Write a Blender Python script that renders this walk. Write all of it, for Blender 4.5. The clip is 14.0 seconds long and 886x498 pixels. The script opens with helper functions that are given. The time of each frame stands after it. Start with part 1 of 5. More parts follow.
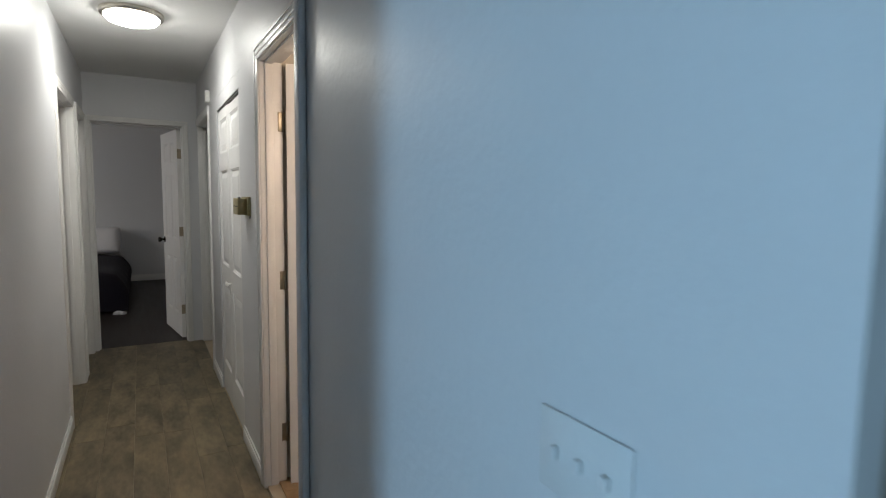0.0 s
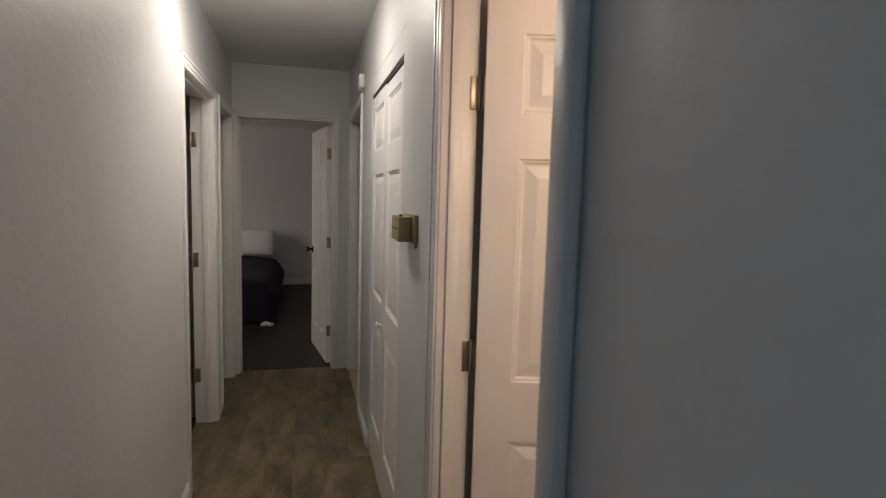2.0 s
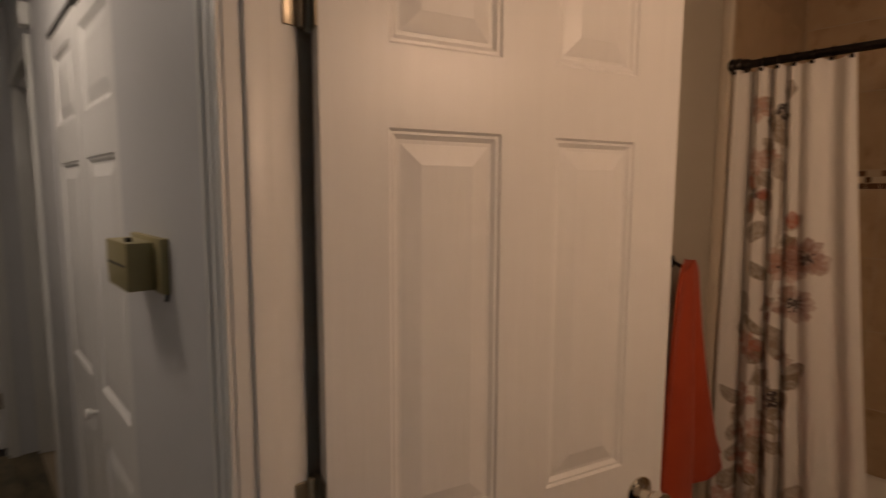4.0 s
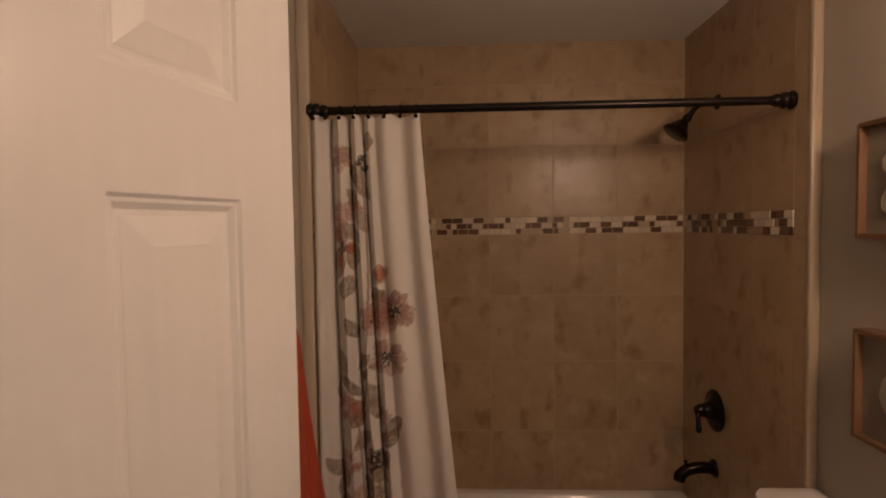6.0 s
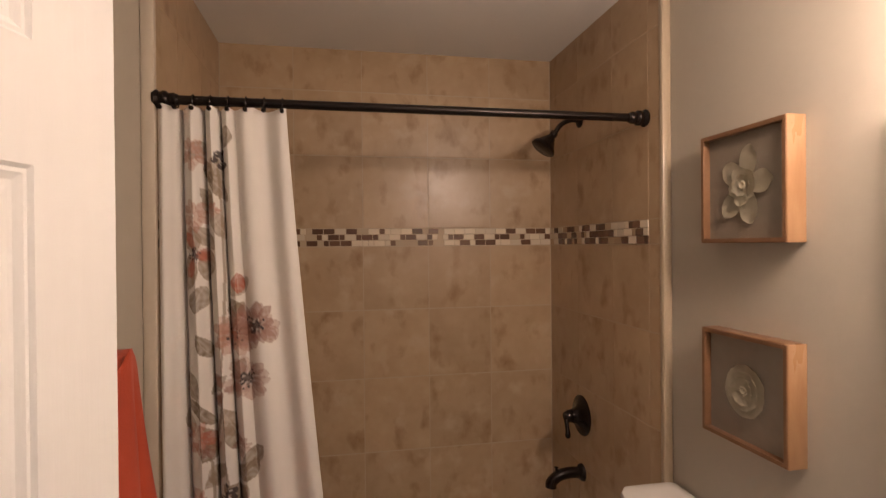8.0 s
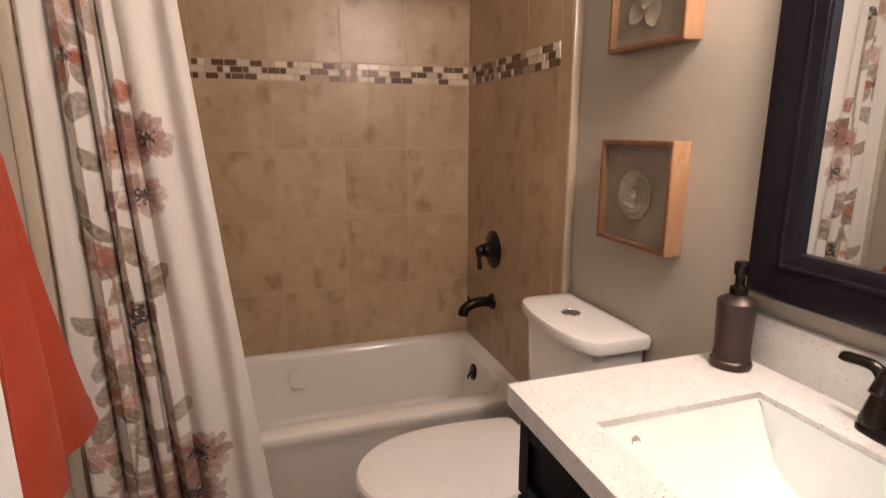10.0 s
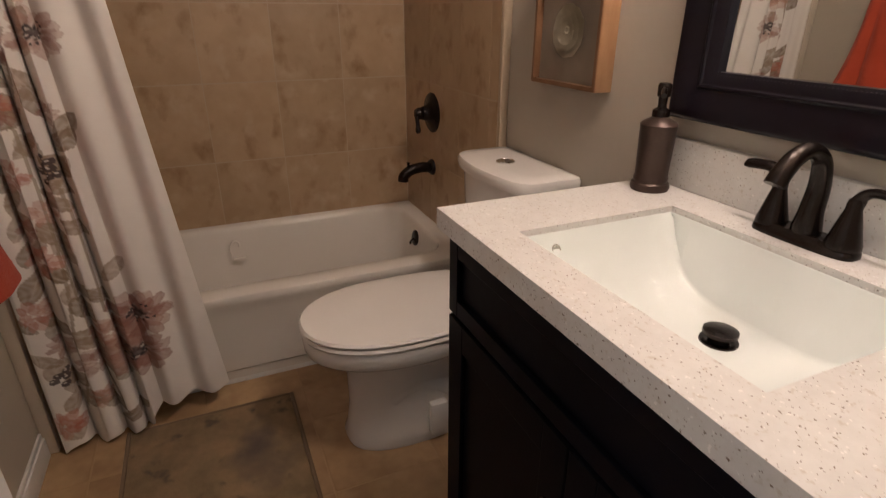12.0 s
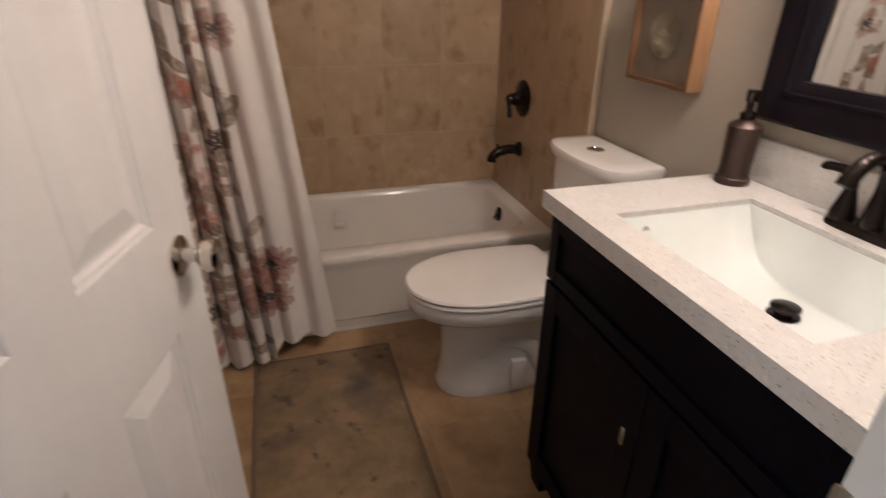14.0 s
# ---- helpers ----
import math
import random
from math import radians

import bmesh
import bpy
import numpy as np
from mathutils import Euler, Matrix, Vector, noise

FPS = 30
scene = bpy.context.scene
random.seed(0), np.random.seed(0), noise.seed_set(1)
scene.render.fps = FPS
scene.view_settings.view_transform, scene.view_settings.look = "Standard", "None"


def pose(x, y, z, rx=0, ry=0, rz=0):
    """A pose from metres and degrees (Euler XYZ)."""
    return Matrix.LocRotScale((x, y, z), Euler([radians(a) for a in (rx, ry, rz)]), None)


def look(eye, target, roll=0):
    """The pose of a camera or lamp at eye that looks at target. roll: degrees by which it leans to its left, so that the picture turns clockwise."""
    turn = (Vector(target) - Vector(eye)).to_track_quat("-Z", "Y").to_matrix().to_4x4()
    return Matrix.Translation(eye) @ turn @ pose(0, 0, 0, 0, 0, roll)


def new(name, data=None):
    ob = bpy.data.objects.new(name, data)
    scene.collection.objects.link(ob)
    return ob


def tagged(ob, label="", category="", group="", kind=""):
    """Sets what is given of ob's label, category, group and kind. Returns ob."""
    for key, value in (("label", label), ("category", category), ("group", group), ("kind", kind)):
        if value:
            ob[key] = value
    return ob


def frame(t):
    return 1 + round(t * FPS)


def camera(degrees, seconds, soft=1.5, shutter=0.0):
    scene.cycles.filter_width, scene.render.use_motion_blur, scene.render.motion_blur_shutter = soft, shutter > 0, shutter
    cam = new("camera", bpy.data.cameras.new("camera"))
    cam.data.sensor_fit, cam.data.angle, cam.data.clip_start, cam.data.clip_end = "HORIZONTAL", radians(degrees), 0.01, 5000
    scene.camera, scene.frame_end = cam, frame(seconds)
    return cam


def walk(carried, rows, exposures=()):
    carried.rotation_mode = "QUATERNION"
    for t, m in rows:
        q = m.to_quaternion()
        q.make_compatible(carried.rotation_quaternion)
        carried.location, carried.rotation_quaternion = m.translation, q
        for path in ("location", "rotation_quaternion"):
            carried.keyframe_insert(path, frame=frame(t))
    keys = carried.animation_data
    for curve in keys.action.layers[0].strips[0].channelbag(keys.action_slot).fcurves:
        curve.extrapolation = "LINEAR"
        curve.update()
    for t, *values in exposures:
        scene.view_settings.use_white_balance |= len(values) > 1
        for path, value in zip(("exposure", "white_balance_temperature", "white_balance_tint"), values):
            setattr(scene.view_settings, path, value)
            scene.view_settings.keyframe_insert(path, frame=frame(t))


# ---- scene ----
cam = camera(79.0, 14.0, soft=1.2, shutter=0.4)
PATH = [
    (0, (-0.488, 0.025, 1.425), (0.488, 1.76, 1.231), 0.9),
    (0.5, (-0.488, 0.328, 1.454), (0.455, 2.081, 1.258), 0.9),
    (1, (-0.426, 0.619, 1.464), (0.355, 2.449, 1.262), 0.9),
    (1.5, (-0.37, 0.88, 1.485), (0.201, 2.787, 1.288), 1.4),
    (2, (-0.367, 1.159, 1.477), (0.138, 3.083, 1.277), 1.6),
    (2.2, (-0.348, 1.301, 1.474), (0.151, 3.228, 1.274), 1.6),
    (4.3, (-0.234, 1.969, 1.499), (1.338, 3.195, 1.272), 0.6),
    (4.5, (-0.206, 2.017, 1.509), (1.499, 3.033, 1.266), 1.1),
    (5, (-0.16, 2.053, 1.498), (1.731, 2.659, 1.257), -0.3),
    (5.5, (-0.071, 2.094, 1.504), (1.891, 2.408, 1.279), -0.6),
    (6, (0.019, 2.13, 1.545), (2.015, 2.221, 1.458), -0.8),
    (6.5, (0.075, 2.143, 1.559), (2.072, 2.04, 1.584), -0.8),
    (7, (0.1, 2.141, 1.548), (2.085, 1.917, 1.637), -0.8),
    (7.2, (0.114, 2.139, 1.541), (2.093, 1.870, 1.636), -0.8),
    (9.3, (0.07, 2.081, 1.385), (1.977, 1.532, 1.138), -0.2),
    (9.5, (0.07, 2.075, 1.362), (1.966, 1.513, 1.064), -0.1),
    (10, (0.077, 2.072, 1.317), (1.932, 1.465, 0.882), -0.0),
    (10.5, (0.074, 2.065, 1.278), (1.878, 1.416, 0.71), 0.2),
    (11, (0.063, 2.052, 1.25), (1.826, 1.368, 0.6), 0.3),
    (11.5, (0.05, 2.05, 1.218), (1.769, 1.331, 0.49), 0.1),
    (12, (0.031, 2.05, 1.194), (1.709, 1.31, 0.396), 0.2),
    (12.5, (0.006, 2.054, 1.17), (1.651, 1.31, 0.31), 0.4),
    (13, (-0.03, 2.081, 1.168), (1.591, 1.335, 0.266), 0.5),
    (13.5, (-0.082, 2.137, 1.196), (1.535, 1.399, 0.279), 0.7),
    (14, (-0.113, 2.215, 1.27), (1.606, 1.695, 0.389), 0.7),
]
walk(cam, [(t, look(eye, target, roll)) for t, eye, target, roll in PATH],
     exposures=[(0, 0.26, 6350, 10), (1.0, 0.18, 6500, 11), (1.5, 0.12, 6700, 13.5), (2.2, -0.1, 7150, 18), (4.3, -1.15, 8250, 24), (5.0, -1.33, 8400, 27), (5.5, -1.05, 7900, 25.5), (6.5, -0.42, 7050, 21.5), (7.2, -0.04, 6750, 18.5), (9.3, 0.63, 5700, 14), (10.5, 0.77, 5850, 15), (11.5, 0.40, 5900, 14), (12.5, 0.01, 5950, 14.5), (13.2, 0.15, 5800, 13.5), (14, 0.38, 5600, 12)])

# ---- world and large lights ----
world = bpy.data.worlds.new("world")
scene.world = world
world.use_nodes = True
wn = world.node_tree
sky = wn.nodes.new("ShaderNodeTexSky")
sky.sky_type = "NISHITA"
sky.sun_disc = False
sky.sun_elevation = radians(35)
sky.sun_rotation = radians(200)
wn.links.new(sky.outputs[0], wn.nodes["Background"].inputs[0])
wn.nodes["Background"].inputs[1].default_value = 0.05


def area_lamp(name, m, sx, sy, watts, color):
    d = bpy.data.lights.new(name, "AREA")
    d.shape, d.size, d.size_y, d.energy, d.color = "RECTANGLE", sx, sy, watts, color
    ob = new(name, d)
    ob.matrix_world = m
    return ob


def point_lamp(name, loc, radius, watts, color):
    d = bpy.data.lights.new(name, "POINT")
    d.shadow_soft_size, d.energy, d.color = radius, watts, color
    ob = new(name, d)
    ob.location = loc
    return ob


# daylight in the living room window and the bedroom window
area_lamp("window_light_living", look((-5.55, -2.0, 1.25), (0, 0.6, 1.2)), 0.85, 2.0, 155, (0.425, 0.73, 1.0))
area_lamp("window_light_bedroom", look((-4.15, 7.6, 1.5), (0, 7.4, 0.9)), 1.2, 1.2, 25, (1.0, 0.88, 0.72))
# hall dome and vanity bulbs
hall = bpy.data.lights.new("hall_lamp_light", "AREA")
hall.shape, hall.size, hall.energy, hall.color = "DISK", 0.32, 5, (0.97, 0.955, 0.87)
new("hall_lamp_light", hall).location = (-0.48, 3.66, 2.345)
for vx in (0.32, 0.48, 0.64):
    point_lamp("vanity_bulb_light", (vx, 1.345, 1.925), 0.06, 6.6, (1.0, 0.77, 0.60))

# ---- materials ----


def mat(name, a, b=None, rough=0.5, metal=0.0, scale=8.0, fine=120.0, bump=0.05, bump_scale=None, spread=0.5, coat=0.0, rnd=0.0, stretch=(1, 1, 1), sheen=0.0, dist=0.004, spec=0.5):
    """Two colours mixed by a broad and a fine noise, with fine relief."""
    m = bpy.data.materials.new(name)
    m.use_nodes = True
    nt = m.node_tree
    bs = nt.nodes["Principled BSDF"]
    b = b or tuple(c * 0.9 for c in a)
    tc = nt.nodes.new("ShaderNodeTexCoord")
    mp = nt.nodes.new("ShaderNodeMapping")
    mp.inputs["Scale"].default_value = stretch
    nt.links.new(tc.outputs["Object"], mp.inputs[0])
    vec = mp.outputs[0]
    if rnd:
        oi = nt.nodes.new("ShaderNodeObjectInfo")
        ad = nt.nodes.new("ShaderNodeVectorMath")
        ad.operation = "MULTIPLY_ADD"
        ad.inputs[1].default_value = (37, 19, 11)
        nt.links.new(oi.outputs["Random"], ad.inputs[0])
        nt.links.new(vec, ad.inputs[2])
        vec = ad.outputs[0]
    n1 = nt.nodes.new("ShaderNodeTexNoise")
    n1.inputs["Scale"].default_value, n1.inputs["Detail"].default_value = scale, 5
    n2 = nt.nodes.new("ShaderNodeTexNoise")
    n2.inputs["Scale"].default_value, n2.inputs["Detail"].default_value = fine, 3
    for n in (n1, n2):
        nt.links.new(vec, n.inputs["Vector"])
    mx = nt.nodes.new("ShaderNodeMath")
    mx.operation = "MULTIPLY_ADD"
    mx.inputs[1].default_value = 0.3
    nt.links.new(n2.outputs[0], mx.inputs[0])
    m2 = nt.nodes.new("ShaderNodeMath")
    m2.operation = "MULTIPLY"
    m2.inputs[1].default_value = 0.7
    nt.links.new(n1.outputs[0], m2.inputs[0])
    nt.links.new(m2.outputs[0], mx.inputs[2])
    rp = nt.nodes.new("ShaderNodeMapRange")
    rp.inputs["From Min"].default_value, rp.inputs["From Max"].default_value = 0.5 - spread / 2, 0.5 + spread / 2
    nt.links.new(mx.outputs[0], rp.inputs[0])
    cm = nt.nodes.new("ShaderNodeMix")
    cm.data_type = "RGBA"
    cm.inputs["A"].default_value, cm.inputs["B"].default_value = (*a, 1), (*b, 1)
    nt.links.new(rp.outputs[0], cm.inputs["Factor"])
    col = cm.outputs["Result"]
    if rnd:
        hs = nt.nodes.new("ShaderNodeHueSaturation")
        rr = nt.nodes.new("ShaderNodeMapRange")
        rr.inputs["To Min"].default_value, rr.inputs["To Max"].default_value = 1 - rnd, 1 + rnd
        nt.links.new(oi.outputs["Random"], rr.inputs[0])
        nt.links.new(rr.outputs[0], hs.inputs["Value"])
        nt.links.new(col, hs.inputs["Color"])
        col = hs.outputs[0]
    nt.links.new(col, bs.inputs["Base Color"])
    rg = nt.nodes.new("ShaderNodeMapRange")
    rg.inputs["To Min"].default_value, rg.inputs["To Max"].default_value = max(0.02, rough - 0.06), min(1, rough + 0.06)
    nt.links.new(n1.outputs[0], rg.inputs[0])
    nt.links.new(rg.outputs[0], bs.inputs["Roughness"])
    bs.inputs["Metallic"].default_value = metal
    bs.inputs["Coat Weight"].default_value = coat
    bs.inputs["Sheen Weight"].default_value = sheen
    bs.inputs["Specular IOR Level"].default_value = spec
    if bump:
        bp = nt.nodes.new("ShaderNodeBump")
        bp.inputs["Strength"].default_value, bp.inputs["Distance"].default_value = bump, dist
        n3 = nt.nodes.new("ShaderNodeTexNoise")
        n3.inputs["Scale"].default_value, n3.inputs["Detail"].default_value = bump_scale or fine, 4
        nt.links.new(vec, n3.inputs["Vector"])
        nt.links.new(n3.outputs[0], bp.inputs["Height"])
        nt.links.new(bp.outputs[0], bs.inputs["Normal"])
    return m


def flecks(m, color, scale, amount, seed=0.0, blur=0.05, shift=0.0, detail=1.0, stretch=(1, 1, 1)):
    """Adds small flecks of another colour to a material made by mat()."""
    nt = m.node_tree
    bs = nt.nodes["Principled BSDF"]
    old = bs.inputs["Base Color"].links[0].from_socket
    tc = nt.nodes.new("ShaderNodeTexCoord")
    mp = nt.nodes.new("ShaderNodeMapping")
    mp.inputs["Location"].default_value = (seed, seed * 2, seed * 3)
    mp.inputs["Scale"].default_value = stretch
    nt.links.new(tc.outputs["Object"], mp.inputs[0])
    vec = mp.outputs[0]
    if shift:
        oi = nt.nodes.new("ShaderNodeObjectInfo")
        ad = nt.nodes.new("ShaderNodeVectorMath")
        ad.operation = "MULTIPLY_ADD"
        ad.inputs[1].default_value = (53 * shift, 31 * shift, 17 * shift)
        nt.links.new(oi.outputs["Random"], ad.inputs[0])
        nt.links.new(vec, ad.inputs[2])
        vec = ad.outputs[0]
    n = nt.nodes.new("ShaderNodeTexNoise")
    n.inputs["Scale"].default_value, n.inputs["Detail"].default_value = scale, detail
    nt.links.new(vec, n.inputs["Vector"])
    r = nt.nodes.new("ShaderNodeMapRange")
    r.inputs["From Min"].default_value, r.inputs["From Max"].default_value = amount, amount + blur
    nt.links.new(n.outputs[0], r.inputs[0])
    cm = nt.nodes.new("ShaderNodeMix")
    cm.data_type = "RGBA"
    nt.links.new(r.outputs[0], cm.inputs["Factor"])
    nt.links.new(old, cm.inputs["A"])
    cm.inputs["B"].default_value = (*color, 1)
    nt.links.new(cm.outputs["Result"], bs.inputs["Base Color"])
    return m


def glow(name, color, strength):
    m = bpy.data.materials.new(name)
    m.use_nodes = True
    bs = m.node_tree.nodes["Principled BSDF"]
    bs.inputs["Base Color"].default_value = (0.9, 0.9, 0.88, 1)
    bs.inputs["Emission Color"].default_value = (*color, 1)
    bs.inputs["Emission Strength"].default_value = strength
    return m


M_wall = mat("grey wall paint", (0.66, 0.66, 0.67), (0.61, 0.61, 0.625), 0.42, scale=1.5, fine=60, bump=0.5, bump_scale=34, dist=0.003)
M_bathwall = mat("greige bathroom paint", (0.46, 0.415, 0.345), (0.425, 0.385, 0.32), 0.5, scale=1.6, fine=60, bump=0.15, bump_scale=45, dist=0.003)
M_ceil = mat("white ceiling paint", (0.82, 0.82, 0.81), (0.78, 0.78, 0.77), 0.8, scale=2, fine=80, bump=0.15, bump_scale=60)
M_trim = mat("white trim paint", (0.80, 0.79, 0.77), (0.75, 0.74, 0.72), 0.32, scale=3, fine=90, bump=0.06, bump_scale=25)
M_door = mat("white embossed door paint", (0.80, 0.79, 0.78), (0.76, 0.75, 0.74), 0.33, scale=3, fine=70, bump=0.10, bump_scale=9, stretch=(16, 16, 1.2), dist=0.003)
M_plank = mat("weathered vinyl plank", (0.080, 0.060, 0.034), (0.232, 0.184, 0.108), 0.45, scale=3.4, fine=16, bump=0.12, bump_scale=60, spread=0.30, rnd=0.10, stretch=(2.8, 1, 1))
M_darkfloor = mat("dark stained floorboards", (0.013, 0.009, 0.008), (0.022, 0.016, 0.013), 0.45, spec=0.35, scale=3, fine=40, bump=0.08, stretch=(6, 0.6, 1), rnd=0.15)
M_floortile = flecks(mat("tan floor tile", (0.43, 0.29, 0.155), (0.29, 0.182, 0.090), 0.38, scale=6, fine=30, bump=0.05, spread=0.30, rnd=0.08), (0.225, 0.130, 0.060), 7.0, 0.55, 2.2, 0.22, 3.0, 3.0)
M_walltile = flecks(flecks(mat("beige shower tile", (0.48, 0.352, 0.226), (0.40, 0.282, 0.170), 0.32, scale=6.0, fine=26, bump=0.04, bump_scale=30, spread=0.34, rnd=0.05), (0.285, 0.175, 0.088), 13.0, 0.555, 1.7, 0.20, 1.0, 4.0, (1, 1, 0.7)), (0.52, 0.40, 0.275), 9.0, 0.58, 6.1, 0.2, 1.0, 3.0)
M_grout = mat("sandy grout", (0.495, 0.395, 0.28), (0.44, 0.345, 0.24), 0.7, fine=200, bump=0.1)
M_floorgrout = mat("brown floor grout", (0.40, 0.275, 0.155), (0.34, 0.23, 0.125), 0.8, fine=200, bump=0.1)
M_bull = mat("pale bullnose edge", (0.45, 0.365, 0.265), (0.40, 0.32, 0.225), 0.3, scale=9, bump=0.03)
M_cream = mat("cream glazed edge", (0.60, 0.53, 0.44), (0.55, 0.48, 0.39), 0.3, scale=9, bump=0.03)
M_mos = [mat("mosaic cream", (0.72, 0.63, 0.50), None, 0.15, rnd=0.12, bump=0.02), mat("mosaic dark brown", (0.135, 0.072, 0.044), None, 0.18, rnd=0.3, bump=0.02),
         mat("mosaic taupe", (0.26, 0.185, 0.125), None, 0.2, rnd=0.25, bump=0.02), mat("mosaic tan", (0.46, 0.34, 0.22), None, 0.2, rnd=0.15, bump=0.02)]
M_china = mat("white vitreous china", (0.80, 0.78, 0.75), (0.77, 0.75, 0.72), 0.10, scale=2, bump=0.0, coat=0.4)
M_tub = mat("white tub enamel", (0.78, 0.75, 0.70), (0.75, 0.72, 0.67), 0.10, scale=2, bump=0.02, bump_scale=6, coat=0.3)
M_basin = mat("white ceramic basin", (0.77, 0.81, 0.785), (0.75, 0.79, 0.765), 0.09, scale=2, bump=0.0, coat=0.4)
M_counter = flecks(flecks(flecks(mat("speckled quartz", (0.70, 0.69, 0.665), (0.64, 0.625, 0.60), 0.2, scale=45, fine=200, bump=0.02, spread=0.35), (0.57, 0.53, 0.48), 120, 0.62, 2.0, 0.10, 0.0, 2.0), (0.20, 0.155, 0.12), 260, 0.685, 0.0, 0.05), (0.82, 0.80, 0.77), 170, 0.69, 5.0)
M_cab = mat("espresso cabinet paint", (0.0018, 0.0018, 0.0040), (0.0028, 0.0027, 0.0056), 0.45, spec=0.10, scale=5, fine=60, bump=0.05)
M_bronze = mat("oil rubbed bronze", (0.011, 0.0085, 0.008), (0.026, 0.017, 0.013), 0.24, metal=0.6, scale=20, fine=150, bump=0.03)
M_soap = mat("brown bronze soap bottle", (0.050, 0.032, 0.026), (0.074, 0.048, 0.037), 0.40, metal=0.55, scale=15, fine=200, bump=0.05)
M_nickel = mat("satin nickel", (0.62, 0.58, 0.52), (0.50, 0.46, 0.40), 0.26, metal=1.0, scale=20, bump=0.02)
M_polished = mat("polished nickel", (0.72, 0.69, 0.63), (0.62, 0.58, 0.52), 0.12, metal=1.0, scale=20, bump=0.0)
M_strike = flecks(mat("paint-spattered strike metal", (0.36, 0.32, 0.25), (0.27, 0.235, 0.18), 0.45, metal=0.5, scale=60, fine=200, bump=0.2, bump_scale=120), (0.74, 0.73, 0.70), 110, 0.60, 2.0)
M_hinge = mat("dulled brass hinge", (0.42, 0.36, 0.27), (0.30, 0.26, 0.2), 0.35, metal=0.9, scale=30, bump=0.04)
M_chrome = mat("polished chrome", (0.80, 0.79, 0.77), None, 0.06, metal=1.0, bump=0.0)
# pine with lamp light put into the colour, for one frame side
M_wood_lit = mat("lit honey pine frame", (0.44, 0.265, 0.145), (0.27, 0.140, 0.065), 0.28, scale=14, fine=70, bump=0.08, stretch=(1, 1, 0.25))
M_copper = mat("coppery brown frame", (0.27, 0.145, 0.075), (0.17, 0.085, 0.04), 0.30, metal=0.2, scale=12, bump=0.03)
M_linen = mat("taupe linen backing", (0.26, 0.215, 0.165), (0.21, 0.17, 0.13), 0.9, scale=20, fine=400, bump=0.3, bump_scale=450)
M_paper = mat("cream paper petals", (0.60, 0.54, 0.41), (0.50, 0.44, 0.32), 0.9, spec=0.15, scale=25, fine=120, bump=0.1)
M_mframe = mat("black mirror frame", (0.0045, 0.0035, 0.0068), (0.008, 0.006, 0.011), 0.30, spec=0.3, scale=8, bump=0.04)
M_towel = mat("coral red terry", (0.50, 0.070, 0.024), (0.40, 0.048, 0.017), 0.95, scale=10, fine=300, bump=0.6, bump_scale=330, sheen=0.1)
M_rug = flecks(flecks(mat("mottled grey brown bath rug", (0.165, 0.118, 0.064), (0.27, 0.188, 0.105), 0.95, scale=8.0, fine=40, bump=0.4, bump_scale=260, spread=0.30), (0.090, 0.070, 0.058), 2.6, 0.585, 3.1, 0.10, 0.0, 4.0), (0.10, 0.078, 0.052), 16.0, 0.62, 1.3, 0.1, 0.0, 4.0)
M_rugband = mat("brown rug hem", (0.15, 0.107, 0.067), (0.20, 0.142, 0.088), 0.95, scale=7, fine=120, bump=0.5, bump_scale=260)
M_olive = mat("aged ivory thermostat plastic", (0.36, 0.30, 0.15), (0.30, 0.25, 0.12), 0.45, scale=8, bump=0.03)
M_slot = mat("dark slot", (0.02, 0.018, 0.015), None, 0.6, bump=0.0)
M_navy = mat("navy quilt", (0.006, 0.004, 0.011), (0.010, 0.007, 0.017), 0.9, scale=6, fine=150, bump=0.3, bump_scale=40, dist=0.01)
M_pillow = mat("white pillowcase", (0.78, 0.77, 0.78), (0.72, 0.71, 0.73), 0.9, scale=6, fine=100, bump=0.3, bump_scale=14, dist=0.01)
M_plate = mat("almond switch plastic", (0.70, 0.70, 0.70), None, 0.4, scale=6, bump=0.02)
M_dome = glow("lit milk glass", (0.97, 0.955, 0.87), 25.0)
M_bulbglass = glow("lit frosted glass", (1.0, 0.78, 0.52), 8.0)
M_pane = glow("bright window pane", (0.55, 0.75, 1.0), 2.0)
# shade inside the closed closet, put into a dark wall colour
M_dark = mat("dark closet interior", (0.08, 0.08, 0.08), None, 0.9)
M_mirror = bpy.data.materials.new("mirror glass")
M_mirror.use_nodes = True
M_mirror.node_tree.nodes["Principled BSDF"].inputs["Metallic"].default_value = 1.0
M_mirror.node_tree.nodes["Principled BSDF"].inputs["Roughness"].default_value = 0.01
M_mirror.node_tree.nodes["Principled BSDF"].inputs["Base Color"].default_value = (0.86, 0.88, 0.87, 1)

# ---- mesh helpers ----
ORIGIN = {}


def thing(name, at, label="", category="", group="", kind="", m=None):
    """A top-level Empty. Parts are given in world metres, or in its own metres when m is given."""
    ob = new(name)
    ob.empty_display_size = 0.05
    if m is None:
        ob.location = at
        ORIGIN[ob] = Vector(at)
    else:
        ob.matrix_world = m
        ORIGIN[ob] = Vector((0, 0, 0))
    return tagged(ob, label, category, group, kind)


